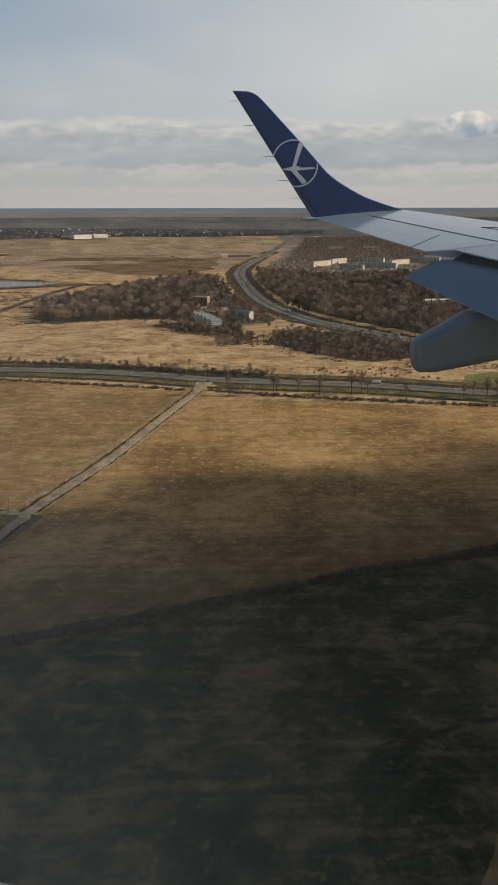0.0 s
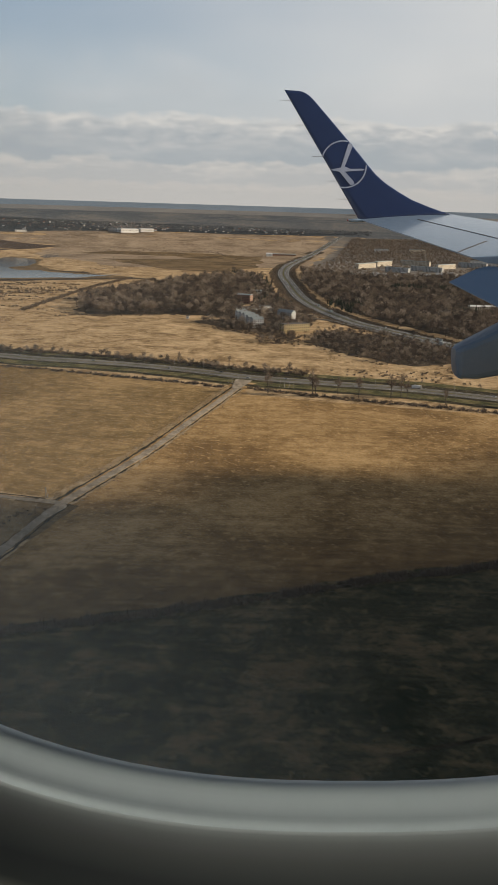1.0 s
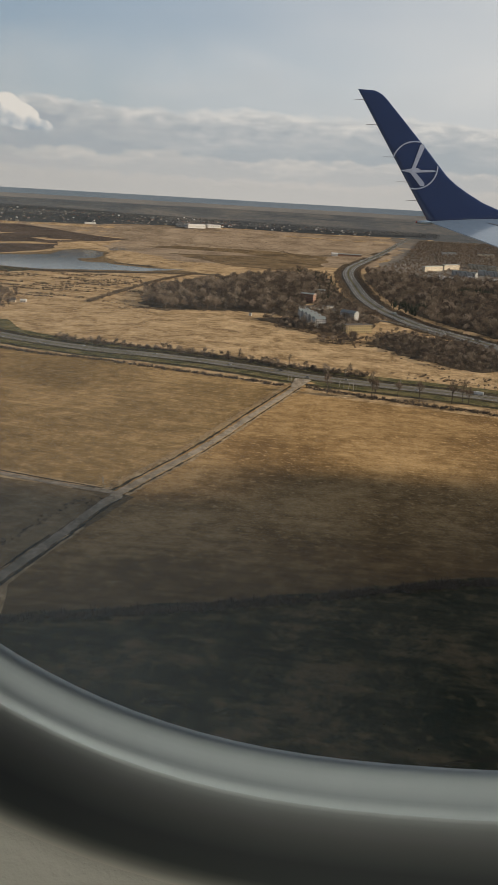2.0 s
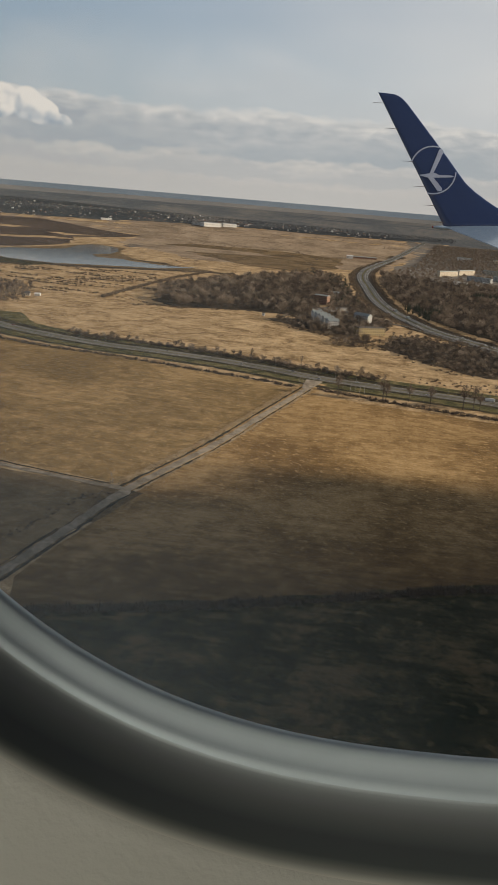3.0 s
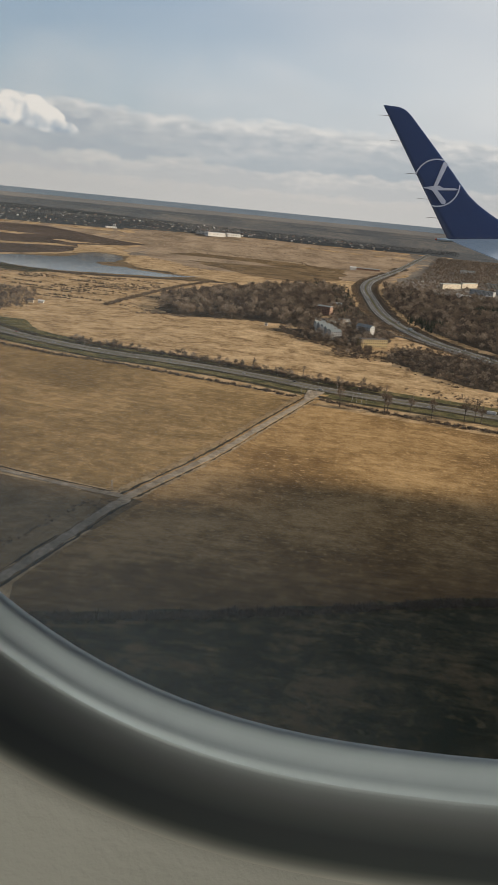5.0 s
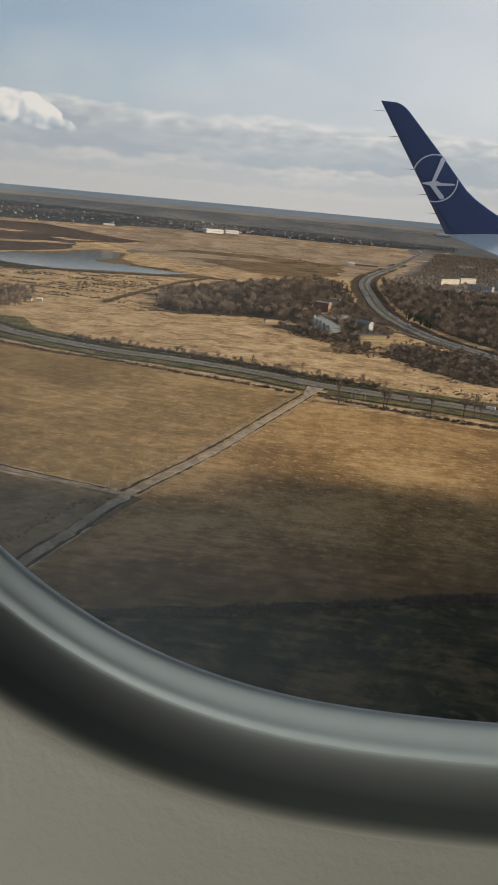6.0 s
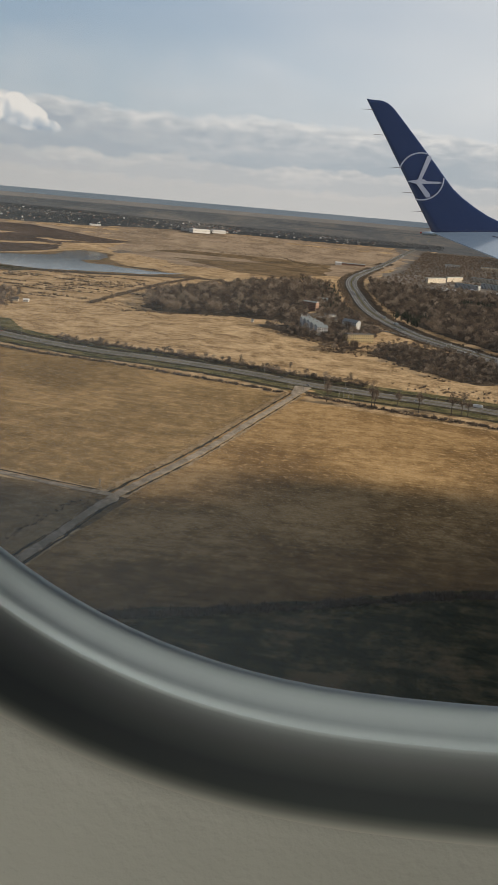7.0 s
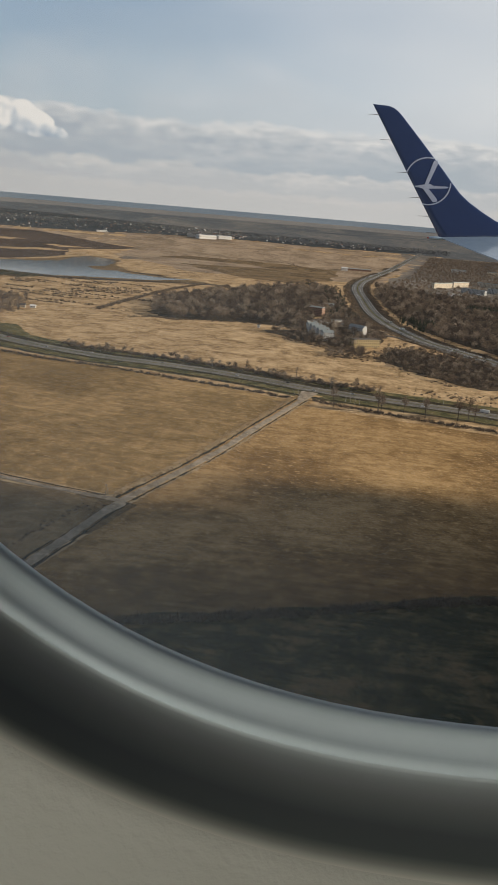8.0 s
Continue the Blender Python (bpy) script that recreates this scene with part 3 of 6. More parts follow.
# far bands first, then nearer fields
def band(name, r0, r1, az0, az1, material, level, label, seed, wave=0.06, category="woods"):
    """A far strip of land or wood between two wavering distances."""
    cols, rows = max(8, int((az1 - az0) / 1.0)), 8
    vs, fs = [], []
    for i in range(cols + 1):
        t = i / cols
        a = radians(az0 + (az1 - az0) * t)
        taper = min(1.0, 6 * t, 6 * (1 - t)) ** 0.5 if r1 < 25000 else 1.0
        n0, n1 = (noise.fractal(Vector((a * 14, seed, k)), 1.0, 2.0, 4) * wave for k in (0, 5))
        ra, rb = r0 * (1 + n0), r1 * (1 + (n1 if r1 < 50000 else 0))
        mid = (ra + rb) / 2
        ra, rb = mid + (ra - mid) * taper, mid + (rb - mid) * taper
        for k in range(rows + 1):
            r = ra * (rb / ra) ** (k / rows)
            vs.append(place(r * math.sin(a), r * math.cos(a), level)[0])
    for i in range(cols):
        for k in range(rows):
            p = i * (rows + 1) + k
            fs.append((p, p + 1, p + rows + 2, p + rows + 1))
    return tagged(new(name, fix_up(mesh_of(name, vs, fs, material))), label, category, kind="structure")


band("distant_land", 6300, 200000, -75, 75, FAR_LAND, 1.0, "grey-brown plain with haze in its colour towards the horizon", 1, 0.02, "ground")
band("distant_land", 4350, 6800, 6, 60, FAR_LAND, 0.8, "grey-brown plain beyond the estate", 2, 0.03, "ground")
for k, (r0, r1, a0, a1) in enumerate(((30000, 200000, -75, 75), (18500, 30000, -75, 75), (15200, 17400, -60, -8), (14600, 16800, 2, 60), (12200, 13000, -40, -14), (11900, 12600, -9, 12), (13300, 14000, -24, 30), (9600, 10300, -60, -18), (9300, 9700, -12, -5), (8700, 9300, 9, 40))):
    band("distant_woods", r0, r1, a0, a1, FAR_HAZE if r0 > 20000 else FAR_MID if r0 > 18000 else FAR_WOOD, 1.6 + 0.15 * k, "woods towards the horizon, tinted blue-grey with painted haze", 10 + k, 0.06)
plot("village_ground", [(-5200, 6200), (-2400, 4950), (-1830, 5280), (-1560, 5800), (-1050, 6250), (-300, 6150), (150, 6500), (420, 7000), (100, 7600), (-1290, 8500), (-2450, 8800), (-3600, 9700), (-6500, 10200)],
     VILLAGE_GROUND, 2.0, "gardens of a distant village, tinted slate with painted haze", "ground", step=90, jitter=60, seed=8)
plot("field", [(-2600, 4400), (-1150, 3980), (-1040, 3300), (-840, 3050), (-600, 2750), (-300, 2850), (0, 2950), (60, 3500), (250, 4200), (500, 6240), (-1000, 6260), (-1560, 5790), (-1850, 5270), (-2500, 4900)],
     BROWN_GRASS, 0.25, "brown rough grassland before the village", step=90, jitter=25, seed=51)
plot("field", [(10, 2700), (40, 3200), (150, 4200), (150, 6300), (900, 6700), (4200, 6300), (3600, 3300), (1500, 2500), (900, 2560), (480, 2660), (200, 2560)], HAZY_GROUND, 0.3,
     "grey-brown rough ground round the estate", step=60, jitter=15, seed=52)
PLOUGH = [(-2800, 4300), (-2200, 4600), (-1943, 4721), (-1703, 4488), (-1366, 4079), (-1097, 3853), (-1124, 3600), (-1240, 3345), (-1120, 3000), (-1110, 2820), (-1160, 2600), (-1230, 2470), (-2500, 2700)]
plot("field", PLOUGH, PLOUGHED, 0.5, "dark ploughed field behind the lake", step=60, jitter=9, seed=9)
for strip_seed, strip in enumerate(([(-2400, 4040), (-1805, 3800), (-1560, 3780), (-1330, 3520), (-1190, 3560), (-1300, 3410), (-1560, 3640), (-1805, 3640), (-2400, 3800)],
                                    [(-2500, 3330), (-1483, 3036), (-1380, 3140), (-1300, 3260), (-1150, 3200), (-1279, 3110), (-1400, 2960), (-1900, 3000)])):
    plot("field", strip, MEADOW, 0.9, "strip of dry grass in the ploughed land", step=60, jitter=8, seed=10 + 60 * strip_seed)
plot("field", [(-420, 2700), (-260, 2650), (-150, 2900), (-160, 3500), (-420, 3650), (-820, 3640), (-900, 3350)], FALLOW, 0.4, "brown rough ground before the farm", step=60, jitter=14, seed=11)

plot("lake_shore", [(-1175, 2300), (-1150, 2560), (-1085, 2760), (-1045, 3060), (-900, 2960), (-850, 2720), (-760, 2560), (-660, 2490), (-520, 2400), (-420, 2350), (-430, 2320), (-560, 2260), (-700, 2165), (-850, 2100), (-1020, 2130)],
     FALLOW, 0.2, "brown reedy margin of the lake", "shore", step=20, jitter=7, seed=14)
plot("lake", [(-1300, 2380), (-1180, 2418), (-1151, 2493), (-1115, 2561), (-1059, 2606), (-1024, 2690), (-1056, 2900), (-1041, 3007), (-982, 3001), (-925, 2939), (-874, 2793), (-855, 2640), (-890, 2575), (-846, 2492),
              (-811, 2485), (-769, 2501), (-736, 2458), (-634, 2412), (-575, 2415), (-519, 2450), (-606, 2303), (-673, 2275), (-730, 2240), (-791, 2205), (-867, 2150), (-922, 2156), (-992, 2184), (-1064, 2243), (-1180, 2290)], WATER, 0.35,
     "still grey-blue lake with an uneven shore", "lake", step=24, jitter=5, seed=12)
plot("mud_bank", [(-862, 2590), (-790, 2545), (-730, 2510), (-640, 2500), (-610, 2455), (-700, 2475), (-775, 2530), (-850, 2560)], WOOD_FLOOR, 0.45, "dark mud bank in the shallow water", "shore", step=20, jitter=5, seed=45)
plot("pond", [(-958, 3103), (-975, 3340), (-917, 3330), (-890, 3180), (-916, 3040)], WATER, 0.35, "small pond in dry grass", "pond", step=30, jitter=8, seed=13)
plot("reed_bed", [(-1112, 2275), (-1064, 2238), (-992, 2178), (-922, 2148), (-860, 2138), (-854, 2095), (-883, 2030), (-955, 2050), (-1014, 2085), (-1250, 2200)], DARK_GRASS, 0.46, "dark green-brown reed bed beside the lake", "shore", step=20, jitter=5, seed=46)
plot("lake_shore", [(-1160, 2290), (-1020, 2140), (-850, 2100), (-700, 2160), (-560, 2270), (-420, 2325), (-425, 2345), (-560, 2300), (-712, 2210), (-850, 2150), (-1015, 2195), (-1130, 2330)],
     WOOD_FLOOR, 0.45, "dark wet reed bed at the lake's edge", "shore", step=20, jitter=5, seed=44)
plot("field_corner", [(-192, 556), (-135, 562), (-148, 480), (-196, 480)], FALLOW, 0.08, "rough brown corner between track and road", "verge", step=8, jitter=1.5, seed=48)
FIELD_A = [(-900, 715), (-505, 628), (-323, 590), (-170, 557), (-130, 690), (-82, 940), (-130, 968), (-260, 1004), (-430, 1045), (-560, 1090), (-585, 930), (-900, 860)]
plot("field", FIELD_A, STUBBLE, 0.12, "brown stubble field between track and highway", step=14, jitter=1.2, seed=15)
FIELD_B = [(-146, 545), (-112, 690), (-60, 925), (20, 905), (150, 884), (260, 868), (420, 862), (800, 830), (800, 730), (520, 645), (401, 592), (295, 544), (165, 489), (60, 446), (-30, 403), (-160, 350), (-174, 392), (-164, 460)]
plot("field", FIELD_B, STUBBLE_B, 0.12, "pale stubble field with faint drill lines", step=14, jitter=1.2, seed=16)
plot("field", [(-900, 690), (-505, 606), (-323, 570), (-176, 545), (-170, 498), (-180, 440), (-190, 408), (-260, 415), (-343, 386), (-422, 349), (-600, 275), (-900, 200)], PALE_FALLOW, 0.12,
     "brown fallow field with a rounded corner", step=14, jitter=1.5, seed=17)
plot("field", [(-900, 180), (-600, 258), (-422, 329), (-343, 366), (-251, 405), (-200, 412), (-184, 400), (-196, 330), (-216, 230), (-255, 60), (-260, -200), (-900, -200)], DARK_GRASS, 0.12,
     "dark shaded grassland with faint rows", step=16, jitter=2, seed=18)
plot("field", [(-172, 350), (-100, 378), (60, 451), (226, 521), (401, 597), (600, 685), (900, 715), (900, -200), (-215, -200), (-215, 100), (-192, 250)], DARK_GRASS_B, 0.16,
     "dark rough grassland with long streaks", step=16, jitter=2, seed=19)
plot("field", [(120, 312), (238, 359), (327, 396), (480, 476), (900, 640), (900, 250), (300, 120), (60, 200)], FALLOW, 0.21, "brown fallow field beyond a thin ditch", step=16, jitter=2, seed=20)
plot("lawn", [(245, 1000), (262, 1048), (300, 1074), (346, 1052), (412, 1046), (468, 1070), (800, 1030), (800, 905), (449, 940), (343, 950), (263, 972)], LAWN, 0.2,
     "fresh green lawn beside the highway", "lawn", step=12, jitter=2.5, seed=21)
plot("lawn", [(-640, 1285), (-560, 1285), (-500, 1195), (-450, 1150), (-440, 1128), (-500, 1160), (-590, 1235)], VERGE, 0.2, "olive green grass triangle beside the highway", "lawn", step=12, jitter=2, seed=22)
for seed, poly in enumerate((
        [(-470, 1840), (-330, 2290), (-245, 2500), (-170, 2500), (-110, 2100), (-100, 1900), (-130, 1700), (-110, 1570), (-190, 1600), (-260, 1590), (-370, 1545), (-430, 1600)],
        [(0, 2450), (0, 2790), (200, 2600), (480, 2700), (900, 2640), (760, 2100), (560, 1550), (505, 1200), (420, 1225), (375, 1260), (280, 1390), (180, 1570), (115, 1700), (75, 1850), (50, 2050), (20, 2300)],
        [(-110, 1570), (-100, 1900), (-170, 2500), (-240, 2760), (-120, 2600), (-55, 2040), (-10, 1800), (30, 1640), (20, 1500), (-30, 1400), (-130, 1440), (-200, 1520)],
        [(9, 1330), (43, 1450), (103, 1440), (173, 1400), (233, 1300), (283, 1240), (248, 1190), (168, 1145), (126, 1160), (63, 1230)])):
    poly = [(x, y) for x, y in poly]
    plot("wood_floor", poly, WOOD_FLOOR, 0.3, "dark leaf litter under bare trees", "ground", step=9, jitter=7, seed=30 + seed)

# roads, with verges, ditches and paint
ribbon("verge", HIGHWAY, 104, VERGE, 0.22, "green grass verge along the highway", "verge", jitter=2.0)
# these wide dark strips also stand for the shade of roadside bushes
ribbon("ditch", HIGHWAY, 15, DITCH, 0.26, "dark strip of ditch and roadside shade along the highway", "ditch", jitter=3.0, offset=24)
ribbon("ditch", HIGHWAY, 7, DITCH, 0.26, "dark strip of ditch and roadside shade along the highway", "ditch", jitter=1.6, offset=-18)
ribbon("ditch", HIGHWAY, 8, DITCH, 0.27, "shallow drain at the field edge", "ditch", jitter=3.0, offset=-46, seed=5)
highway = ribbon("highway", HIGHWAY, 25, ASPHALT, 0.7, "grey asphalt highway with worn lane lines", "road", depth=0.4)
ribbon("junction", [(-64, 1002), (-66, 985), (-68, 968), (-70, 950)], (20, 8.5), DIRT, 0.78, "flared gravel mouth of the side road", "road", depth=0.3, step=6)
ribbon("median", HIGHWAY, 2.6, VERGE, 0.76, parent=highway, jitter=0.3)
for off in (-11.4, 11.4):
    ribbon("lane_line", HIGHWAY, 0.35, PAINT, 0.73, parent=highway, offset=off)
ribbon("field_margin", DIRT_ROAD[:5], 27, STUBBLE_B, 0.24, "rough brown margins of the dirt road", "verge", jitter=1.5)
ribbon("field_margin", DIRT_ROAD[4:], 9, FALLOW, 0.24, "dark grassy edge of the dirt road", "verge", jitter=1.2, step=6)
ribbon("ditch", DIRT_ROAD[1:5], 2.4, DITCH, 0.30, "dark wet ditch along the dirt road", "ditch", jitter=0.8, offset=-7.2, step=5)
ribbon("ditch", DIRT_ROAD[1:], 2.0, DITCH, 0.31, "dark wet ditch along the dirt road", "ditch", jitter=0.7, offset=5.6, step=5, seed=6)
ribbon("ditch", DIRT_ROAD[5:], 1.6, DITCH, 0.31, "dark wet ditch along the dirt road", "ditch", jitter=0.7, offset=-5.4, step=5, seed=7)
ribbon("reed_bank", DIRT_ROAD[1:5], 5.0, REED_BANK, 0.34, "pale dry reeds on the ditch bank", "verge", jitter=1.8, offset=-11.5, step=4)
ribbon("reed_bank", DIRT_ROAD[1:5], 2.2, REED_BANK, 0.34, "pale dry grass beside the dirt road", "verge", jitter=1.2, offset=7.0, step=4)
ribbon("dirt_road", DIRT_ROAD, 6.4, DIRT, 0.5, "pale worn dirt road with wheel tracks", "road", jitter=0.6, depth=0.2, step=4)
ribbon("ditch", TRACK[:-1], 1.8, DITCH, 0.22, "narrow ditch beside the farm track", "ditch", jitter=0.5, offset=6.0, step=8)
ribbon("farm_track", TRACK, 5.2, DIRT, 0.42, "pale gravel farm track across the fields", "road", jitter=0.35, depth=0.2, step=6)
ribbon("track_mouth", [(-178, 551), (-166, 549), (-157, 541), (-163, 520)], 5.5, DIRT, 0.46, "curved gravel corner of the track", "road", jitter=0.3, step=4)
ribbon("field_margin", HEDGE_L[:8], 16, DARK_GRASS, 0.2, "dark grassy field margin", "verge", jitter=2.0)
ribbon("field_margin", HEDGE_R, 14, DARK_GRASS, 0.2, "dark grassy field margin", "verge", jitter=2.0)
ribbon("ditch", HEDGE_L[:7], 5.0, DITCH, 0.24, "overgrown dark ditch between two fields", "ditch", jitter=1.4, step=7)
ribbon("ditch", HEDGE_R, 6.0, DITCH, 0.24, "overgrown dark ditch between two fields", "ditch", jitter=1.4, step=7)
ribbon("ditch", LINE_R, 2.5, DITCH, 0.28, "thin dark ditch across rough grass", "ditch", jitter=0.8, step=7)
ribbon("ditch", [(-760, 1190), (-616, 1107), (-545, 1088), (-528, 1070), (-522, 1045)], 6, DITCH, 0.24, "dark drain beside a field corner", "ditch", jitter=1.0, step=7)
ribbon("verge", EXPRESSWAY[:19], 76, FALLOW, 0.28, "brown grass beside the expressway", "verge", jitter=6.0, step=20)
ribbon("embankment", EXPRESSWAY[:19], 66, WOOD_FLOOR, 0.35, "dark bank of the expressway", "verge", jitter=9.0, step=20)
expressway = ribbon("expressway", EXPRESSWAY, 32, EXPRESS_ASPHALT, 1.4, "wide grey expressway curving into the distance", "road", depth=0.9)
ribbon("median", EXPRESSWAY, 4.5, VERGE, 1.45, parent=expressway)
for off in (-15.2, -8.6, 8.6, 15.2):
    ribbon("lane_line", EXPRESSWAY, 0.5, PAINT, 1.44, parent=expressway, offset=off)
ribbon("slip_road", [(20, 1610), (48, 1600), (85, 1550), (140, 1455), (170, 1405), (215, 1335)], 9, ASPHALT, 1.2, "asphalt slip road beside the expressway", "road", depth=0.7)
ribbon("village_road", [(50, 1640), (10, 1680), (-25, 1690), (-35, 1650)], 7, DIRT, 0.5, "pale village road", "road", step=8)
ribbon("service_road", [(1200, 4300), (500, 3900), (110, 3250), (260, 3060), (420, 2950)], 14, CONCRETE, 0.8, "pale concrete road to the housing estate", "road", step=30)
ribbon("perimeter_road", [(-2600, 4830), (-1830, 5230), (-1300, 5760), (-900, 6050)], 22, DIRT, 2.4, "pale road past the warehouse", "road", step=60)


# ---- trees and brush ----
def spike(vs, fs, base, tip, width, rng):
    d = (tip - base).normalized()
    s = d.cross(Vector((rng.uniform(-1, 1), rng.uniform(-1, 1), rng.uniform(-1, 1)))).normalized() * width
    i = len(vs)
    vs += [base - s, base + s, tip]
    fs.append((i, i + 1, i + 2))


def limb(vs, fs, a, b, ra, rb, n=5):
    d = (b - a).normalized()
    u = d.orthogonal().normalized()
    w = d.cross(u)
    i = len(vs)
    for p, r in ((a, ra), (b, rb)):
        for k in range(n):
            t = 2 * math.pi * k / n
            vs.append(p + (u * math.cos(t) + w * math.sin(t)) * r)
    for k in range(n):
        fs.append((i + k, i + (k + 1) % n, i + n + (k + 1) % n, i + n + k))


def bare_tree(seed, h, spread, twigs, width=0.03, sides=5):
    """Trunk with limbs, and the fine twigs of the crown, as two sets of faces."""
    rng = random.Random(seed)
    tv, tf, cv, cf = [], [], [], []
    lean = Vector((rng.uniform(-0.04, 0.04) * h, rng.uniform(-0.04, 0.04) * h, 0))
    top = Vector((0, 0, h * 0.8)) + lean
    limb(tv, tf, Vector((0, 0, -0.3)), Vector((0, 0, h * 0.4)) + lean * 0.4, h * 0.022, h * 0.014, sides)
    limb(tv, tf, Vector((0, 0, h * 0.4)) + lean * 0.4, top, h * 0.014, h * 0.004, sides)
    ends = [top]
    for k in range(7):
        a = k * 2.4 + rng.uniform(-0.4, 0.4)
        z0 = h * rng.uniform(0.25, 0.6)
        p = Vector((0, 0, z0)) + lean * z0 / h
        q = p + Vector((math.cos(a) * spread * rng.uniform(0.5, 0.95), math.sin(a) * spread * rng.uniform(0.5, 0.95), h * rng.uniform(0.16, 0.34)))
        limb(tv, tf, p, q, h * 0.009, h * 0.003, 3)
        ends += [q, p.lerp(q, 0.6)]
    for _ in range(twigs):
        e = rng.choice(ends)
        b = e + Vector((rng.gauss(0, 1), rng.gauss(0, 1), rng.gauss(0, 0.8))) * spread * 0.28
        d = Vector((b.x, b.y, 0)) * 0.4 + Vector((rng.uniform(-1, 1), rng.uniform(-1, 1), rng.uniform(0.2, 1.4))) * spread * 0.35
        spike(cv, cf, b, b + d.normalized() * h * rng.uniform(0.07, 0.16), h * width * rng.uniform(0.5, 1.1), rng)
    for _ in range(twigs // 2):
        a, u = rng.uniform(0, 6.28), rng.uniform(-0.55, 1.0)
        q = math.sqrt(1 - u * u) * spread * 0.95
        d = Vector((math.cos(a) * q, math.sin(a) * q, h * 0.34 * u))
        k = rng.uniform(0.55, 0.8)
        spike(cv, cf, top * 0.76 + d * k, top * 0.76 + d * (k + 0.3) + Vector((0, 0, h * 0.05)), h * width * rng.uniform(0.5, 1.1), rng)
    return (tv, tf), (cv, cf)


def conifer(seed, h, spread, boughs):
    rng = random.Random(seed)
    tv, tf, cv, cf = [], [], [], []
    limb(tv, tf, Vector((0, 0, -0.3)), Vector((0, 0, h * 0.95)), h * 0.02, h * 0.003, 5)
    for k in range(boughs):
        t = (k + rng.random()) / boughs
        z = h * (0.1 + 0.88 * t)
        r = spread * (1 - t) ** 0.85 * rng.uniform(0.75, 1.1) + 0.1
        a = k * 2.399 + rng.uniform(-0.3, 0.3)
        spike(cv, cf, Vector((0, 0, z + h * 0.02)), Vector((math.cos(a) * r, math.sin(a) * r, z - r * 0.35)), spread * 0.3 * (1.1 - t), rng)
    return (tv, tf), (cv, cf)


def bush(seed, h, spread, twigs, width=0.05):
    rng = random.Random(seed)
    cv, cf = [], []
    for _ in range(twigs):
        a, r = rng.uniform(0, 6.28), spread * rng.random() ** 0.6
        b = Vector((math.cos(a) * r * 0.5, math.sin(a) * r * 0.5, rng.uniform(-0.1, 0.25) * h))
        t = Vector((math.cos(a) * r * 1.1, math.sin(a) * r * 1.1, h * rng.uniform(0.35, 1.0) * (1.05 - 0.5 * (r / spread) ** 2)))
        spike(cv, cf, b, t, h * width * rng.uniform(0.5, 1.2), rng)
    return cv, cf


def arrays(geo):
    return np.array([tuple(v) for v in geo[0]], np.float32), [tuple(f) for f in geo[1]]


def thicket(name, spots, kinds, label, category, seed):
    """Many plants in one mesh: kinds are lists of (faces set, material slot); spots are (x, y, size)."""
    rng = np.random.default_rng(seed)
    mats = []
    V, Fc, MI, at = [], [], [], 0
    ready = []
    for parts in kinds:
        row = []
        for geo, material in parts:
            if material not in mats:
                mats.append(material)
            v, f = arrays(geo)
            row.append((v, f, mats.index(material)))
        ready.append(row)
    for x, y, size in spots:
        row = ready[rng.integers(len(ready))]
        p, s = place(x, y)
        a, k = rng.uniform(0, 6.28), s * size * rng.uniform(0.85, 1.15)
        ca, sa = math.cos(a), math.sin(a)
        R = np.array([[ca, sa, 0], [-sa, ca, 0], [0, 0, rng.uniform(0.85, 1.15)]], np.float32) * k
        for v, f, mi in row:
            V.append(v @ R + np.array(p, np.float32))
            Fc += [tuple(i + at for i in q) for q in f]
            MI += [mi] * len(f)
            at += len(v)
    me = bpy.data.meshes.new(name)
    me.from_pydata(np.concatenate(V).tolist(), [], Fc)
    for m in mats:
        me.materials.append(m)
    me.polygons.foreach_set("material_index", MI)
    me.update()
    return tagged(new(name, me), label, category, kind="stuff")


def kind_of(maker, seeds, materials, *args):
    out = []
    for i, s in enumerate(seeds):
        a, b = maker(s, *args)
        out.append([(a, materials[0]), (b, materials[1 + i % (len(materials) - 1)])])
    return out


DECIDUOUS = kind_of(bare_tree, range(40, 50), (BARK, TWIG, TWIG_DARK, TWIG, TWIG_PALE, TWIG_DARK), 13.5, 4.4, 150, 0.026, 3)
HAZY_TREES = [[(q[0][0], FAR_TREE), (q[1][0], FAR_TREE)] for q in DECIDUOUS[:4]]
ESTATE_TREES = [[(q[0][0], TWIG), (q[1][0], m)] for q, m in zip(DECIDUOUS[:3], (TWIG, TWIG, TWIG_PALE))]
SPRUCES = kind_of(conifer, range(60, 63), (BARK, NEEDLE), 15.0, 3.0, 90)
BUSHES = [[(bush(s, 3.2, 2.6, 46), BRUSH if s % 3 else TWIG)] for s in range(70, 76)]
SCRUB = [[(bush(s, 1.6, 1.5, 22, 0.07), TWIG_DARK)] for s in range(80, 84)]
DARK_BUSHES = [[(bush(s, 3.2, 2.6, 46), TWIG_DARK)] for s in range(76, 80)]
DULL_TUFTS = [[(bush(s, 1.6, 2.6, 9, 0.22), DULL_GRASS)] for s in range(94, 98)]
REEDS = [[(bush(s, 1.5, 1.7, 24, 0.06), REED)] for s in range(90, 94)]


def free_of(spots, clear):
    return [s for s in spots if all((s[0] - x) ** 2 + (s[1] - y) ** 2 > r * r for x, y, r in clear)]


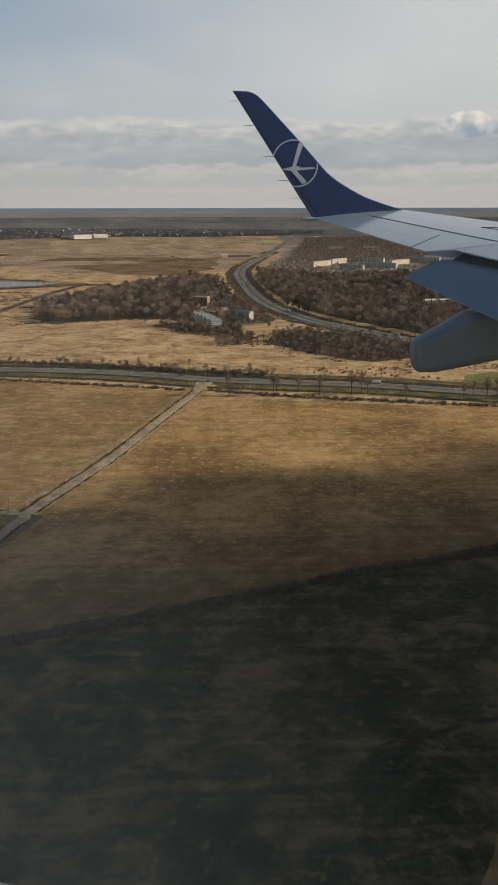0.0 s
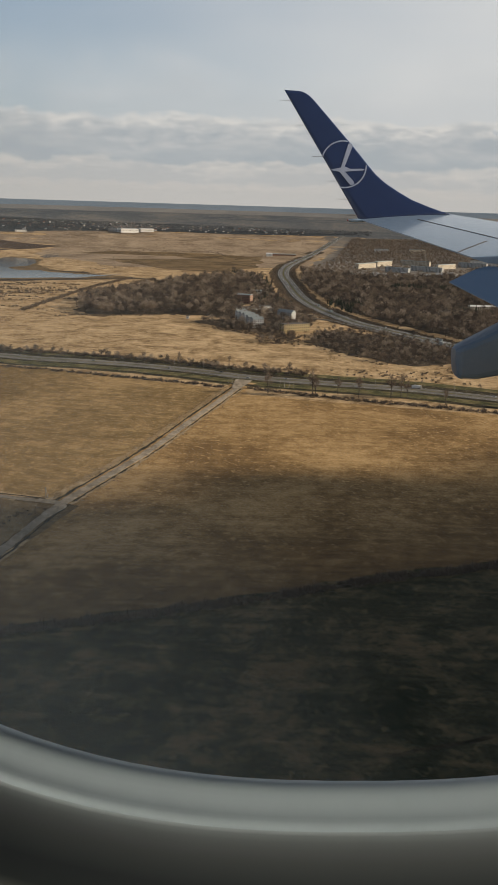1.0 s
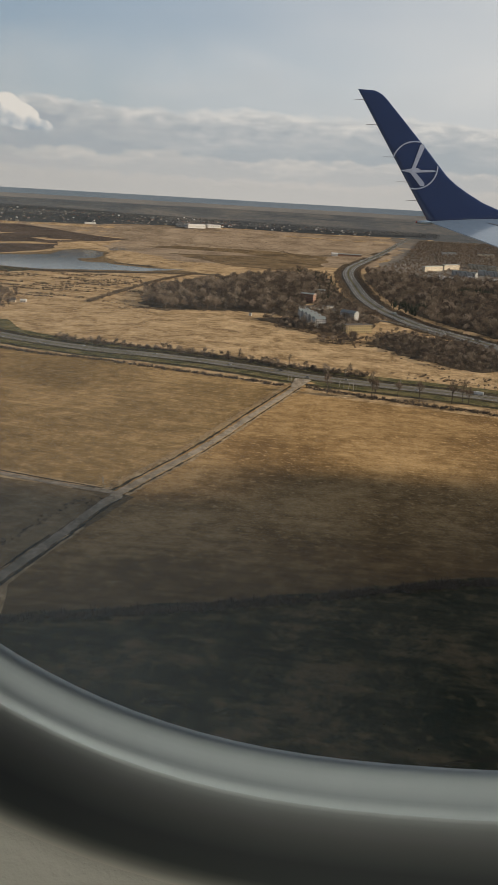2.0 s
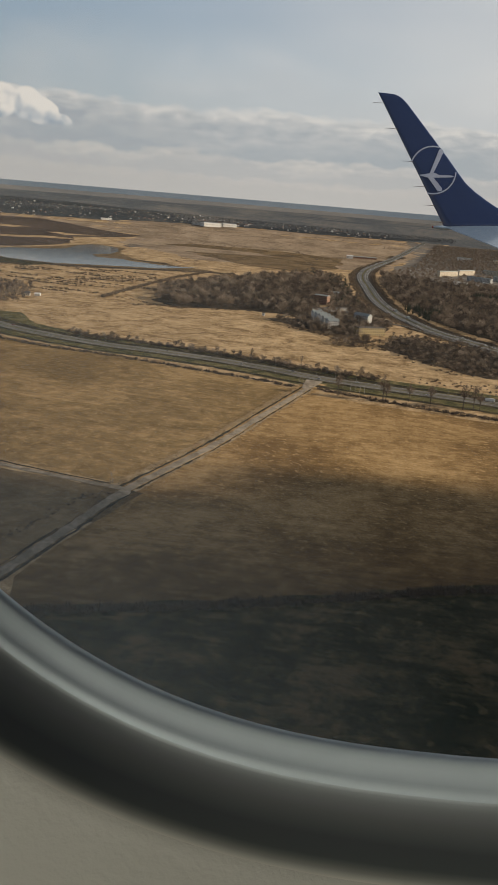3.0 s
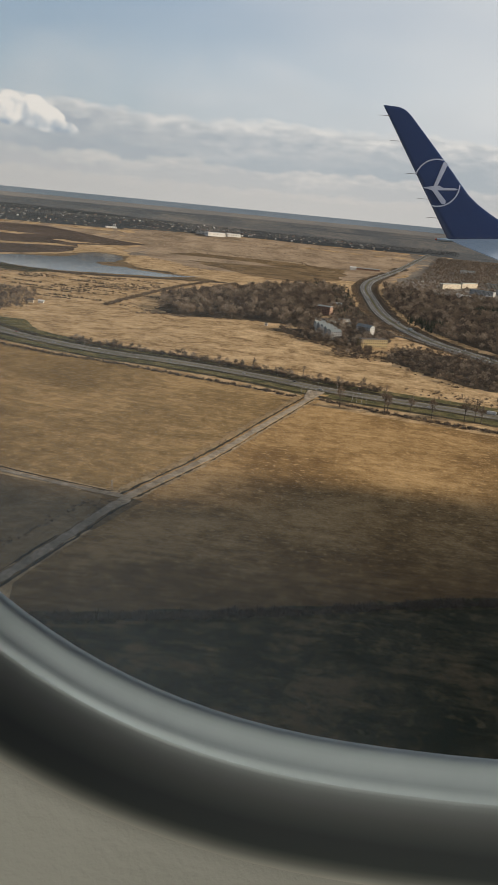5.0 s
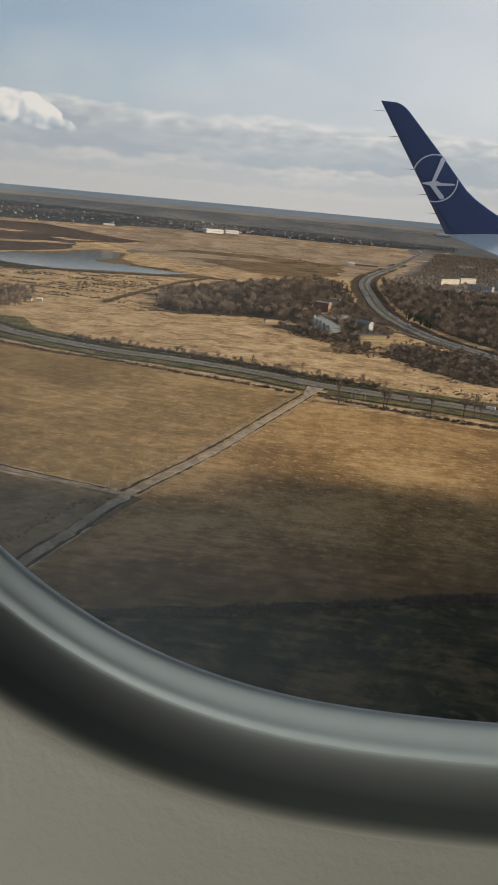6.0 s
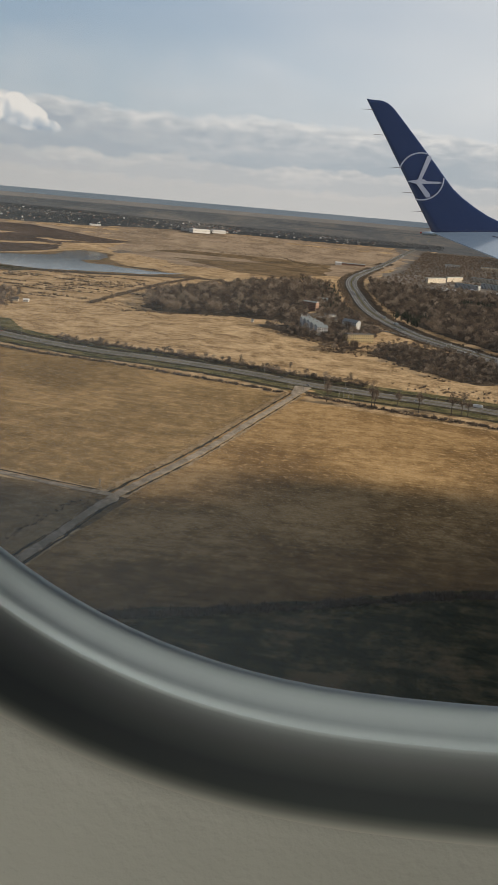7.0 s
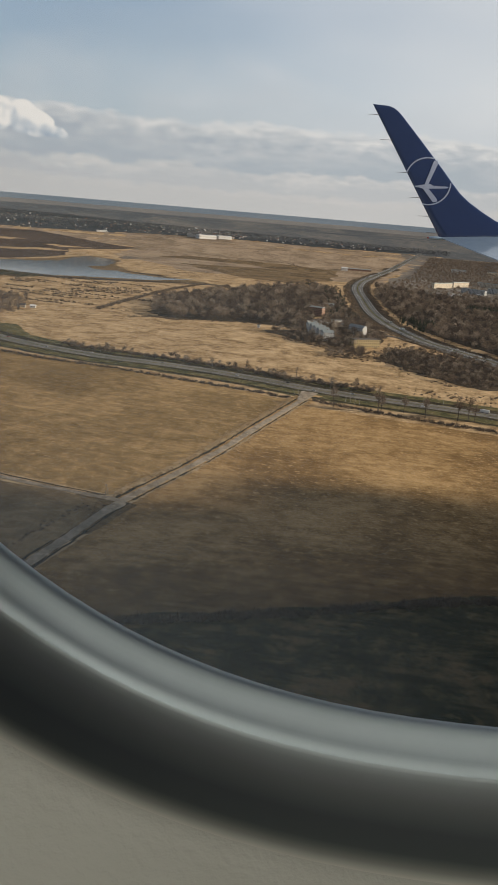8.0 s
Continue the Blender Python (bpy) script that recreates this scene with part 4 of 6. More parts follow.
def sized(points, rng, lo=0.75, hi=1.25, stray=5.0):
    """Sizes that vary in clumps, with gaps where the clumps thin out."""
    out = []
    for x, y in points:
        n = noise.noise(Vector((x / 45, y / 45, 9))) + 0.5 * noise.noise(Vector((x / 17, y / 17, 4)))
        if n > -0.42 or rng.random() < 0.35:
            t = min(1.0, max(0.0, 0.5 + 0.55 * n + rng.uniform(-0.3, 0.3)))
            out.append((x + rng.gauss(0, stray), y + rng.gauss(0, stray), lo + (hi - lo) * t))
    return out


HOUSES_CLEAR = [(-82, 1480, 20), (-95, 1530, 20), (-105, 1560, 16), (-120, 1835, 26), (-25, 1600, 26), (-8, 1445, 34), (-120, 1855, 26), (-60, 1680, 16), (-110, 1660, 14)]


SLABS_CLEAR = [(225, 3050, 60), (255, 2960, 45), (300, 3200, 60), (320, 2890, 60), (430, 2980, 75), (520, 3140, 75), (430, 3300, 60), (640, 3250, 70), (700, 3380, 60), (790, 3400, 60), (360, 2800, 60), (480, 2850, 60)]


def off_road(points, line, gap):
    c = curve(line, 25)
    return [p for p in points if all((p[0] - q.x) ** 2 + (p[1] - q.y) ** 2 > gap * gap for q in c)]


def build_woods():
    rng = random.Random(5)
    w1 = [(-470, 1840), (-330, 2290), (-245, 2500), (-170, 2500), (-110, 2100), (-100, 1900), (-130, 1700), (-120, 1590), (-190, 1606), (-260, 1596), (-370, 1550), (-425, 1605)]
    thicket("bare_wood", sized(free_of(scatter(w1, 14.0, rng), HOUSES_CLEAR), rng, 0.75, 1.75), DECIDUOUS, "leafless brown wood at the meadow's edge", "woods", 1)
    w2 = [(0, 2450), (0, 2790), (200, 2600), (480, 2700), (900, 2640), (760, 2100), (560, 1550), (505, 1185), (425, 1205), (375, 1235), (270, 1385), (170, 1560), (105, 1690), (66, 1830), (35, 2040), (8, 2300)]
    pts = free_of(scatter(w2, 14.5, rng), [(400, 1880, 50), (445, 1905, 45), (548, 2040, 40), (613, 2127, 40), (360, 1865, 40), (300, 1760, 25)])
    dark = [p for p in pts if noise.noise(Vector((p[0] / 170, p[1] / 170, 3))) > 0.28]
    brown = [p for p in pts if noise.noise(Vector((p[0] / 170, p[1] / 170, 3))) <= 0.28]
    thicket("bare_wood", sized(off_road(brown, EXPRESSWAY, 25), rng, 0.8, 1.75), DECIDUOUS, "leafless brown wood behind the expressway", "woods", 2)
    thicket("spruce_stand", sized(off_road(dark, EXPRESSWAY, 30), rng, 0.8, 1.35), SPRUCES, "dark spruces among bare trees", "woods", 3)
    w3 = [(-110, 1570), (-100, 1900), (-170, 2500), (-240, 2760), (-120, 2600), (-55, 2040), (-10, 1800), (30, 1640), (20, 1500), (-30, 1400), (-130, 1440), (-190, 1520)]
    pts = off_road(free_of(scatter(w3, 13.0, rng), HOUSES_CLEAR), EXPRESSWAY, 30)
    thicket("garden_trees", sized([p for p in pts if p[1] < 1800 or rng.random() < 0.55], rng, 0.55, 1.15), DECIDUOUS, "bare garden trees round the blocks", "woods", 4)
    thicket("spruce_stand", sized([p for p in pts if p[1] >= 1850 and rng.random() < 0.3], rng, 0.7, 1.1), SPRUCES, "dark spruces behind the blocks", "woods", 5)
    w4 = [(9, 1330), (43, 1450), (103, 1440), (173, 1400), (233, 1300), (283, 1240), (248, 1190), (168, 1145), (126, 1160), (63, 1230)]
    thicket("bare_wood", sized(scatter(w4, 9.5, rng), rng, 0.3, 0.9, 11.0), DECIDUOUS, "low brown thicket between the roads", "woods", 6)
    thicket("brushwood", sized(scatter(w4, 8.0, rng), rng, 0.7, 1.6, 18.0), BUSHES, "tangled bare bushes in the thicket", "brush", 7)
    front = [(-150, 1440), (-110, 1400), (-70, 1370), (-60, 1290), (-20, 1280), (10, 1330), (-10, 1400), (-50, 1430), (-120, 1470)]
    thicket("garden_brush", sized(scatter(front, 8.0, rng), rng, 0.9, 2.1, 7.0), BUSHES, "tangled bushes before the blocks", "brush", 27)
    thicket("garden_trees", sized(scatter(front, 12.0, rng), rng, 0.4, 0.95, 6.0), DECIDUOUS, "low bare garden trees before the blocks", "woods", 28)
    w5 = [(-760, 1400), (-780, 1660), (-690, 1640), (-610, 1380), (-640, 1340)]
    thicket("bare_wood", sized(scatter(w5, 10, rng), rng, 0.5, 1.0), DECIDUOUS, "small bare grove near the highway", "woods", 8)
    w6 = [(0, 2850), (120, 3350), (330, 5900), (1100, 6100), (1900, 5000), (1150, 3550), (760, 3060), (500, 2780), (200, 2680)]
    thicket("bare_wood", sized([p for p in free_of(scatter(w6, 19, rng), SLABS_CLEAR) if rng.random() < 0.85], rng, 0.6, 1.0), ESTATE_TREES, "loose bare trees round the estate", "woods", 9)


def row_of(line, gap, wobble, rng, lo, hi, step=6.0):
    return [(p.x + rng.uniform(-wobble, wobble), p.y + rng.uniform(-wobble, wobble), rng.uniform(lo, hi)) for p in curve(line, step) if rng.random() < gap]


def build_brush():
    rng = random.Random(6)
    spots = row_of([(-523, 1574), (-522, 1714), (-514, 1921), (-503, 2116), (-469, 2346)], 0.97, 6, rng, 1.0, 2.3, 1.6)
    spots += row_of([(-443, 1786), (-438, 1951), (-432, 2154), (-411, 2362)], 0.95, 6, rng, 0.8, 2.0, 1.8)
    spots += row_of([(-439, 1513), (-400, 1543), (-357, 1529)], 0.9, 5, rng, 0.8, 1.8, 2.5)
    spots += row_of([(-830, 3671), (-600, 3700), (-397, 3730), (-250, 3300)], 0.9, 14, rng, 1.2, 2.4, 14)
    spots += row_of([(-500, 1600), (-430, 1560), (-370, 1540), (-260, 1580)], 0.8, 6, rng, 0.6, 1.3)
    for y0 in range(1590, 2130, 34):
        x = -1060.0
        while x < -530:
            run = rng.uniform(25, 130)
            if rng.random() < 0.6:
                yy = y0 - (x + 530) * 0.15
                spots += row_of([(x, yy), (x + run / 2, yy - run * 0.075), (x + run, yy - run * 0.15)], 0.85, 3.5, rng, 0.6, 2.0, 2.8)
            x += run + rng.uniform(10, 60)
    thicket("hedgerow", spots, BUSHES, "leafless hedgerows in dry meadow", "hedge", 11)
    n_side = [(-430, 1165), (-387, 1140), (-303, 1130), (-216, 1114), (-134, 1090), (-60, 1065), (10, 1052)]
    thicket("roadside_brush", row_of(n_side, 0.95, 9, rng, 0.6, 2.1, 1.0), BUSHES + DARK_BUSHES, "bare bushes along the highway ditch", "brush", 12)
    spots = row_of(n_side, 0.85, 8, rng, 0.3, 0.8, 3.2) + row_of([(60, 1048), (150, 1030), (240, 1005)], 0.25, 5, rng, 0.3, 0.6, 6)
    thicket("roadside_trees", spots, DECIDUOUS, "thin bare saplings along the highway", "trees", 24)
    s_side = [(-540, 1075), (-422, 1034), (-338, 1022), (-259, 1004), (-185, 985), (-114, 968), (-85, 955)]
    thicket("roadside_brush", row_of(s_side, 0.95, 5, rng, 0.4, 1.4, 1.1), DARK_BUSHES, "dark low scrub along the field edge", "brush", 13)
    s2 = [(-50, 955), (17, 930), (81, 915), (143, 900), (201, 888), (257, 880), (310, 884), (420, 876), (700, 850)]
    thicket("roadside_brush", row_of(s2, 0.95, 6, rng, 0.4, 1.6, 1.1), DARK_BUSHES + BUSHES, "bare bushes along the field edge", "brush", 14)
    n2 = [(60, 1080), (140, 1075), (215, 1090), (300, 1110), (390, 1110), (470, 1095), (600, 1060)]
    thicket("brushwood", row_of(n2, 0.95, 22, rng, 0.5, 1.2, 1.6), BUSHES, "brown scrub between meadow and expressway", "brush", 15)
    thicket("ditch_scrub", row_of(HEDGE_L, 0.95, 3.0, rng, 0.5, 1.5, 1.5), SCRUB, "dark scrub in the ditch", "brush", 16)
    thicket("ditch_scrub", row_of(HEDGE_R, 0.95, 4.0, rng, 0.7, 2.0, 0.7), SCRUB, "dark scrub in the ditch", "brush", 17)
    clumps = [(x, y, s) for x, y, s in row_of(HEDGE_R, 0.9, 3.0, rng, 0.8, 1.8, 0.9) if noise.noise(Vector((x / 30, y / 30, 8))) > -0.2]
    thicket("hedge_bushes", clumps, DARK_BUSHES, "dark bare bushes along the ditch", "brush", 26)
    along = curve(DIRT_ROAD[1:5], 1.6)
    reed, scrub = [], []
    for i, p in enumerate(along[:-1]):
        d = (along[i + 1] - p).normalized()
        n = Vector((-d.y, d.x))
        for off, lst, chance, lo, hi in ((-11.5, reed, 0.95, 0.8, 2.0), (-14, reed, 0.8, 0.5, 1.5), (8.0, reed, 0.7, 0.5, 1.3), (-9.5, scrub, 0.6, 0.4, 1.2), (-6.5, scrub, 0.25, 0.3, 0.8), (10.5, scrub, 0.35, 0.3, 0.8)):
            if rng.random() < chance and noise.noise(Vector((p.x / 23 + off, p.y / 23, 1))) > -0.25:
                q = p + n * (off + rng.uniform(-1.5, 1.5))
                lst.append((q.x, q.y, rng.uniform(lo, hi)))
    patch = [(-60, 352), (-35, 372), (5, 382), (40, 378), (70, 366), (130, 372), (180, 356), (120, 330), (60, 335), (30, 318), (-20, 322), (-50, 330)]
    tufts = [(x, y, rng.uniform(0.15, 0.5)) for x, y in scatter(patch, 1.9, rng) if noise.noise(Vector((x / 40, y / 9, 3))) > -0.12]
    wide = [(-180, 290), (-60, 388), (120, 466), (330, 550), (480, 600), (480, 330), (200, 230), (-150, 200)]
    for x, y in scatter(wide, 3.0, rng):
        n = noise.noise(Vector((x / 55, (y - 0.42 * x) / 7, 6))) + 0.6 * noise.noise(Vector((x / 14, y / 9, 2)))
        if n > 0.36:
            tufts.append((x, y, rng.uniform(0.15, 0.55)))
    thicket("grass_tufts", tufts, DULL_TUFTS, "tufts of dull dry grass in the shaded field", "grass", 29)
    scrub += [(-171 + rng.uniform(-4, 4), 530 + rng.uniform(-14, 8), rng.uniform(0.5, 1.2)) for _ in range(24)]
    thicket("reeds", reed, REEDS, "pale dry reeds along the dirt road", "reeds", 18)
    thicket("ditch_scrub", scrub, SCRUB, "dark scrub in the dirt road's ditch", "brush", 19)
    bank = []
    line = curve(EXPRESSWAY[2:18], 5.0)
    for i in range(len(line) - 1):
        d = (line[i + 1] - line[i]).normalized()
        n = Vector((-d.y, d.x))
        for off in (-33, -27, 27, 33, 39):
            if rng.random() < 0.85:
                q = line[i] + n * (off + rng.uniform(-4, 4))
                bank.append((q.x, q.y, rng.uniform(0.5, 1.6)))
    thicket("bank_scrub", bank, BUSHES, "bare scrub on the expressway's banks", "brush", 25)
    meadow = [(-620, 1420), (-560, 1180), (-430, 1180), (-130, 1110), (60, 1070), (20, 1200), (-20, 1320), (-190, 1480), (-380, 1520), (-600, 1540)]
    thicket("meadow_tufts", [(x, y, rng.uniform(0.4, 1.0)) for x, y in scatter(meadow, 8.5, rng) if noise.noise(Vector((x / 60, y / 60, 5))) > -0.1], REEDS, "tussocks of dry grass on the meadow", "grass", 20)
    low = [(-1150, 2520), (-800, 2540), (-560, 2360), (-350, 2700), (-500, 3300), (-900, 3500), (-850, 2800)]
    thicket("scrub_patches", [(x, y, rng.uniform(0.6, 1.5)) for x, y in scatter(low, 16, rng) if noise.noise(Vector((x / 110, y / 70, 2))) > 0.42], BUSHES, "dark scrub islands on pale meadow", "brush", 21)
    mid = [(-1900, 4600), (-1000, 4300), (-200, 4100), (80, 4500), (200, 5900), (-900, 5900), (-1500, 5500)]
    thicket("scrub_patches", [(x, y, rng.uniform(0.8, 2.0)) for x, y in scatter(mid, 26, rng) if noise.noise(Vector((x / 300, y / 90, 7))) > 0.36], BUSHES, "distant scrub strips on brown land", "brush", 22)
    vill = [(-5200, 6200), (-2400, 4980), (-1830, 5320), (-1560, 5850), (-1050, 6300), (-300, 6200), (500, 6500), (600, 7800), (-1290, 8300), (-2450, 8600), (-3600, 9500), (-6300, 9900)]
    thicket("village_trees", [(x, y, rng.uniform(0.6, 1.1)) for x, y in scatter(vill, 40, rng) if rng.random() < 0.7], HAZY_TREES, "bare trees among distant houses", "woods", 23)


build_woods()
build_brush()


def single_tree(seed, x, y, h, label, group):
    (tv, tf), (cv, cf) = bare_tree(seed, h * 1.15, h * 0.17, 200, 0.010, 6)
    t = thing("tree", place(x, y)[0], label, "tree", group)
    for name, v, f, m in (("trunk", tv, tf, BARK), ("crown", cv, cf, TWIG)):
        ob = new(name, mesh_of(name, v, f, m))
        ob.parent = t
    return t


def build_single_trees():
    spots = [(-32, 934, 17), (18, 932, 20), (21, 930, 15), (47, 946, 13), (70, 932, 16), (106, 937, 19), (118, 944, 18), (124, 938, 14), (163, 915, 12), (229, 922, 10), (241, 928, 12),
             (252, 912, 17), (264, 914, 15), (273, 911, 16), (311, 880, 11), (323, 880, 12), (409, 888, 17), (416, 886, 18), (430, 888, 14), (-10, 1066, 9), (-90, 1095, 9), (-160, 1120, 8)]
    made = []
    for i, (x, y, h) in enumerate(spots):
        h *= 1.4
        if i < 4:
            made.append((single_tree(200 + i, x, y, h, "tall bare roadside tree with thin twigs", "roadside trees"), h))
        else:
            src, hh = made[i % 4]
            c = copy_thing(src, pose(*place(x, y)[0], 0, 0, i * 77))
            c.scale = (h / hh,) * 3


build_single_trees()


# ---- buildings ----
PANE_MESH = {}


def pane_mesh(w, h):
    key = (round(w, 1), round(h, 1))
    if key not in PANE_MESH:
        bm = bmesh.new()
        box(bm, (w, 0.16, h))
        me = bpy.data.meshes.new("window")
        bm.to_mesh(me)
        bm.free()
        me.materials.append(DARK_GLASS)
        PANE_MESH[key] = me
    return PANE_MESH[key]


def block(name, x, y, turn, w, d, h, storeys, bays, wall, roof_mat, label, gable=0.0, group="", chimneys=0, win=(1.5, 1.4), balconies=False, category="building"):
    """A house or slab block: walls, roof, a window in every bay of front and sides."""
    p, s = place(x, y)
    b = thing(name, p, label, category, group, turn=radians(turn), scale=s)
    bm = bmesh.new()
    box(bm, (w, d, h + 0.5), (0, 0, h / 2 - 0.25))
    part("wall", bm, wall, b)
    bm = bmesh.new()
    if gable:
        lo, hi = h, h + gable
        ww, dd = w / 2 + 0.5, d / 2 + 0.6
        v = [bm.verts.new(c) for c in ((-ww, -dd, lo - 0.3), (ww, -dd, lo - 0.3), (ww, dd, lo - 0.3), (-ww, dd, lo - 0.3), (-ww, 0, hi), (ww, 0, hi))]
        for f in ((0, 1, 5, 4), (2, 3, 4, 5), (1, 2, 5), (3, 0, 4), (3, 2, 1, 0)):
            bm.faces.new([v[i] for i in f])
    else:
        box(bm, (w + 0.5, d + 0.5, 0.5), (0, 0, h + 0.25))
        for sx, sy, ox, oy in ((w + 0.5, 0.35, 0, d / 2 + 0.07), (w + 0.5, 0.35, 0, -d / 2 - 0.07), (0.35, d + 0.5, w / 2 + 0.07, 0), (0.35, d + 0.5, -w / 2 - 0.07, 0)):
            box(bm, (sx, sy, 0.6), (ox, oy, h + 0.8))
    part("roof", bm, roof_mat, b)
    for k in range(chimneys):
        bm = bmesh.new()
        box(bm, (1.6, 1.4, 2.0), ((k + 0.5 - chimneys / 2) * w / max(1, chimneys), d * 0.1, h + gable * 0.7 + 1.0), bevel=0.1)
        part("chimney", bm, BRICK_WALL, b)
    me = pane_mesh(*win)
    for i in range(storeys):
        z = h * (i + 0.55) / storeys
        for k in range(bays):
            ob = new("window", me)
            ob.parent = b
            ob.location = ((k + 0.5 - bays / 2) * w / bays, -d / 2, z)
        for k in range(max(1, int(d / 6))):
            for sx in (-1, 1):
                ob = new("window", me)
                ob.parent = b
                ob.matrix_basis = pose(sx * w / 2, (k + 0.5) * d / max(1, int(d / 6)) - d / 2, z, 0, 0, 90)
    if balconies:
        for k in range(1, bays, 3):
            for i in range(1, storeys):
                bm = bmesh.new()
                box(bm, (2.8, 1.1, 1.1), ((k + 0.5 - bays / 2) * w / bays, -d / 2 - 0.55, h * i / storeys + 0.6))
                part("balcony", bm, WHITE_WALL, b)
    return b


def build_settlement():
    for x, y, h, wall in ((-74, 1468, 15.0, WHITE_WALL), (-83, 1490, 16.0, GREY_WALL), (-91, 1512, 16.5, WHITE_WALL), (-99, 1534, 16.0, GREY_WALL), (-107, 1555, 15.5, WHITE_WALL)):
        block("apartment_block", x, y, 20, 19, 19, h, 5, 5, wall, PALE_ROOF, "pale five-storey block in a stepped row", 3.5, "stepped white blocks", 1, (1.5, 1.6), True)
    block("apartment_block", -25, 1585, -34, 32, 14, 15, 4, 8, GREY_WALL, PALE_ROOF, "grey block under a pale green metal roof", 4.0, "", 2)
    block("school", -8, 1435, 34, 52, 14, 13, 3, 12, YELLOW_WALL, DARK_ROOF, "long ochre two-storey building with a dark roof", 0, "", 2, (1.6, 2.0))
    block("apartment_block", -120, 1838, -20, 30, 16, 18, 5, 8, BRICK_WALL, PALE_ROOF, "red brick block with a row of roof chimneys", 2.0, "", 5)
    block("long_hall", -96, 1715, 40, 90, 12, 7, 2, 18, GREY_WALL, DARK_ROOF, "low grey hall under bare trees", 1.5)
    block("cottage", -60, 1680, 12, 12, 9, 5, 1, 3, CREAM_WALL, DARK_ROOF, "cream cottage with a dark gable roof", 3.5, "cottages")
    block("cottage", -110, 1660, -8, 12, 9, 5, 1, 3, GREY_WALL, PALE_ROOF, "grey cottage with a metal gable roof", 3.5, "cottages")
    block("cottage", -130, 2150, 5, 26, 11, 6, 2, 6, WHITE_WALL, DARK_ROOF, "white house among spruces", 3.0, "cottages")
    block("cottage", -110, 2050, 5, 30, 12, 6, 2, 7, GREY_WALL, PALE_ROOF, "grey house among spruces", 3.0, "cottages")
    block("shed", -205, 1545, 0, 5, 4.5, 5.5, 1, 1, WHITE_WALL, DARK_ROOF, "small white shed at the meadow's edge", 1.2)
    block("farmhouse", -640, 1490, 10, 14, 9, 4.5, 1, 4, CREAM_WALL, DARK_ROOF, "small cream farmhouse beside bare trees", 3.5, "farm buildings")
    block("barn", -622, 1500, 10, 10, 8, 4, 1, 2, WHITE_WALL, WHITE_ROOF, "white barn beside the farmhouse", 2.0, "farm buildings")
    block("warehouse", -1190, 5850, 38, 130, 60, 24, 1, 12, WHITE_WALL, WHITE_ROOF, "large white warehouse beside the village", 3.0, "warehouses", 0, (4, 3))
    block("warehouse", -1110, 6100, 30, 100, 50, 20, 1, 8, WHITE_WALL, WHITE_ROOF, "white hall behind the warehouse", 3.0, "warehouses", 0, (4, 3))
    block("warehouse", -1320, 5980, 6, 60, 50, 22, 2, 6, GREY_WALL, DARK_ROOF, "grey tower end of the warehouse", 0, "warehouses", 0, (4, 3))
    block("warehouse", -1790, 5420, 30, 70, 30, 9, 1, 6, WHITE_WALL, WHITE_ROOF, "low white hall at the village edge", 2.0, "warehouses", 0, (4, 3))
    block("farm_hall", -140, 3620, 8, 26, 16, 10, 2, 5, WHITE_WALL, WHITE_ROOF, "white gabled hall before a long brown stable", 4.0, "farm halls")
    block("farm_hall", -80, 3680, 8, 100, 18, 7, 1, 14, BRICK_WALL, PALE_ROOF, "long red-brown stable with a pale roof", 2.5, "farm halls", 0, (2.5, 2))
    # grey walls on slabs labelled in shade carry that shade in their colour
    for x, y, t, w, h, bays, wall, lab in (
            (225, 3080, 55, 120, 17, 24, CREAM_WALL, "cream five-storey slab block"), (300, 3230, 55, 110, 17, 22, CREAM_WALL, "cream five-storey slab block"),
            (320, 2920, -38, 90, 16, 18, GREY_WALL, "grey five-storey slab block in shade"), (430, 3010, -36, 120, 16, 22, GREY_WALL, "grey five-storey slab block in shade"),
            (520, 3180, 52, 130, 16, 24, CREAM_WALL, "cream five-storey slab block"), (430, 3330, -30, 120, 16, 22, CREAM_WALL, "cream five-storey slab block"),
            (640, 3290, -34, 110, 18, 20, GREY_WALL, "grey slab block in shade"), (700, 3420, -10, 90, 19, 18, WHITE_WALL, "white slab block"),
            (790, 3440, 0, 80, 19, 16, WHITE_WALL, "white slab block"), (560, 4300, 10, 80, 16, 14, CREAM_WALL, "distant cream slab block"), (380, 4250, 10, 70, 16, 12, GREY_WALL, "distant grey slab block")):
        block("slab_block", x, y, t, w, 14, h, 5, bays, wall, PALE_ROOF, lab + " on the estate", 0, "slab blocks", 0, (2.0, 1.6))
    rng = random.Random(9)
    for i in range(26):
        x, y = 290 + rng.uniform(-60, 330), 2790 + rng.uniform(-60, 90)
        block("garage", x, y + (x - 290) * 0.35, rng.uniform(-40, -20), rng.uniform(10, 26), 7, 3.2, 1, 2, WHITE_WALL, WHITE_ROOF, "low white-roofed garage below the estate", 0, "garages")
    block("long_hall", 400, 1880, 8, 70, 16, 7, 2, 14, CREAM_WALL, WHITE_ROOF, "long pale hall in bare woods", 2.5, "", 2)
    block("long_hall", 300, 1760, 8, 34, 14, 6, 2, 8, CREAM_WALL, PALE_ROOF, "pale hall in bare woods", 2.5)
    for x, y, r in ((548, 2040, 8.0), (613, 2127, 11.0)):
        ch = thing("pavilion", place(x, y)[0], "round cream pavilion with a ribbed pale dome", "pavilion", "domed pavilions")
        bm = bmesh.new()
        bmesh.ops.create_cone(bm, cap_ends=True, segments=20, radius1=r, radius2=r, depth=12, matrix=Matrix.Translation((0, 0, 6)))
        part("drum", bm, CREAM_WALL, ch)
        bm = bmesh.new()
        bmesh.ops.create_uvsphere(bm, u_segments=20, v_segments=10, radius=r * 1.02, matrix=Matrix.Translation((0, 0, 12)))
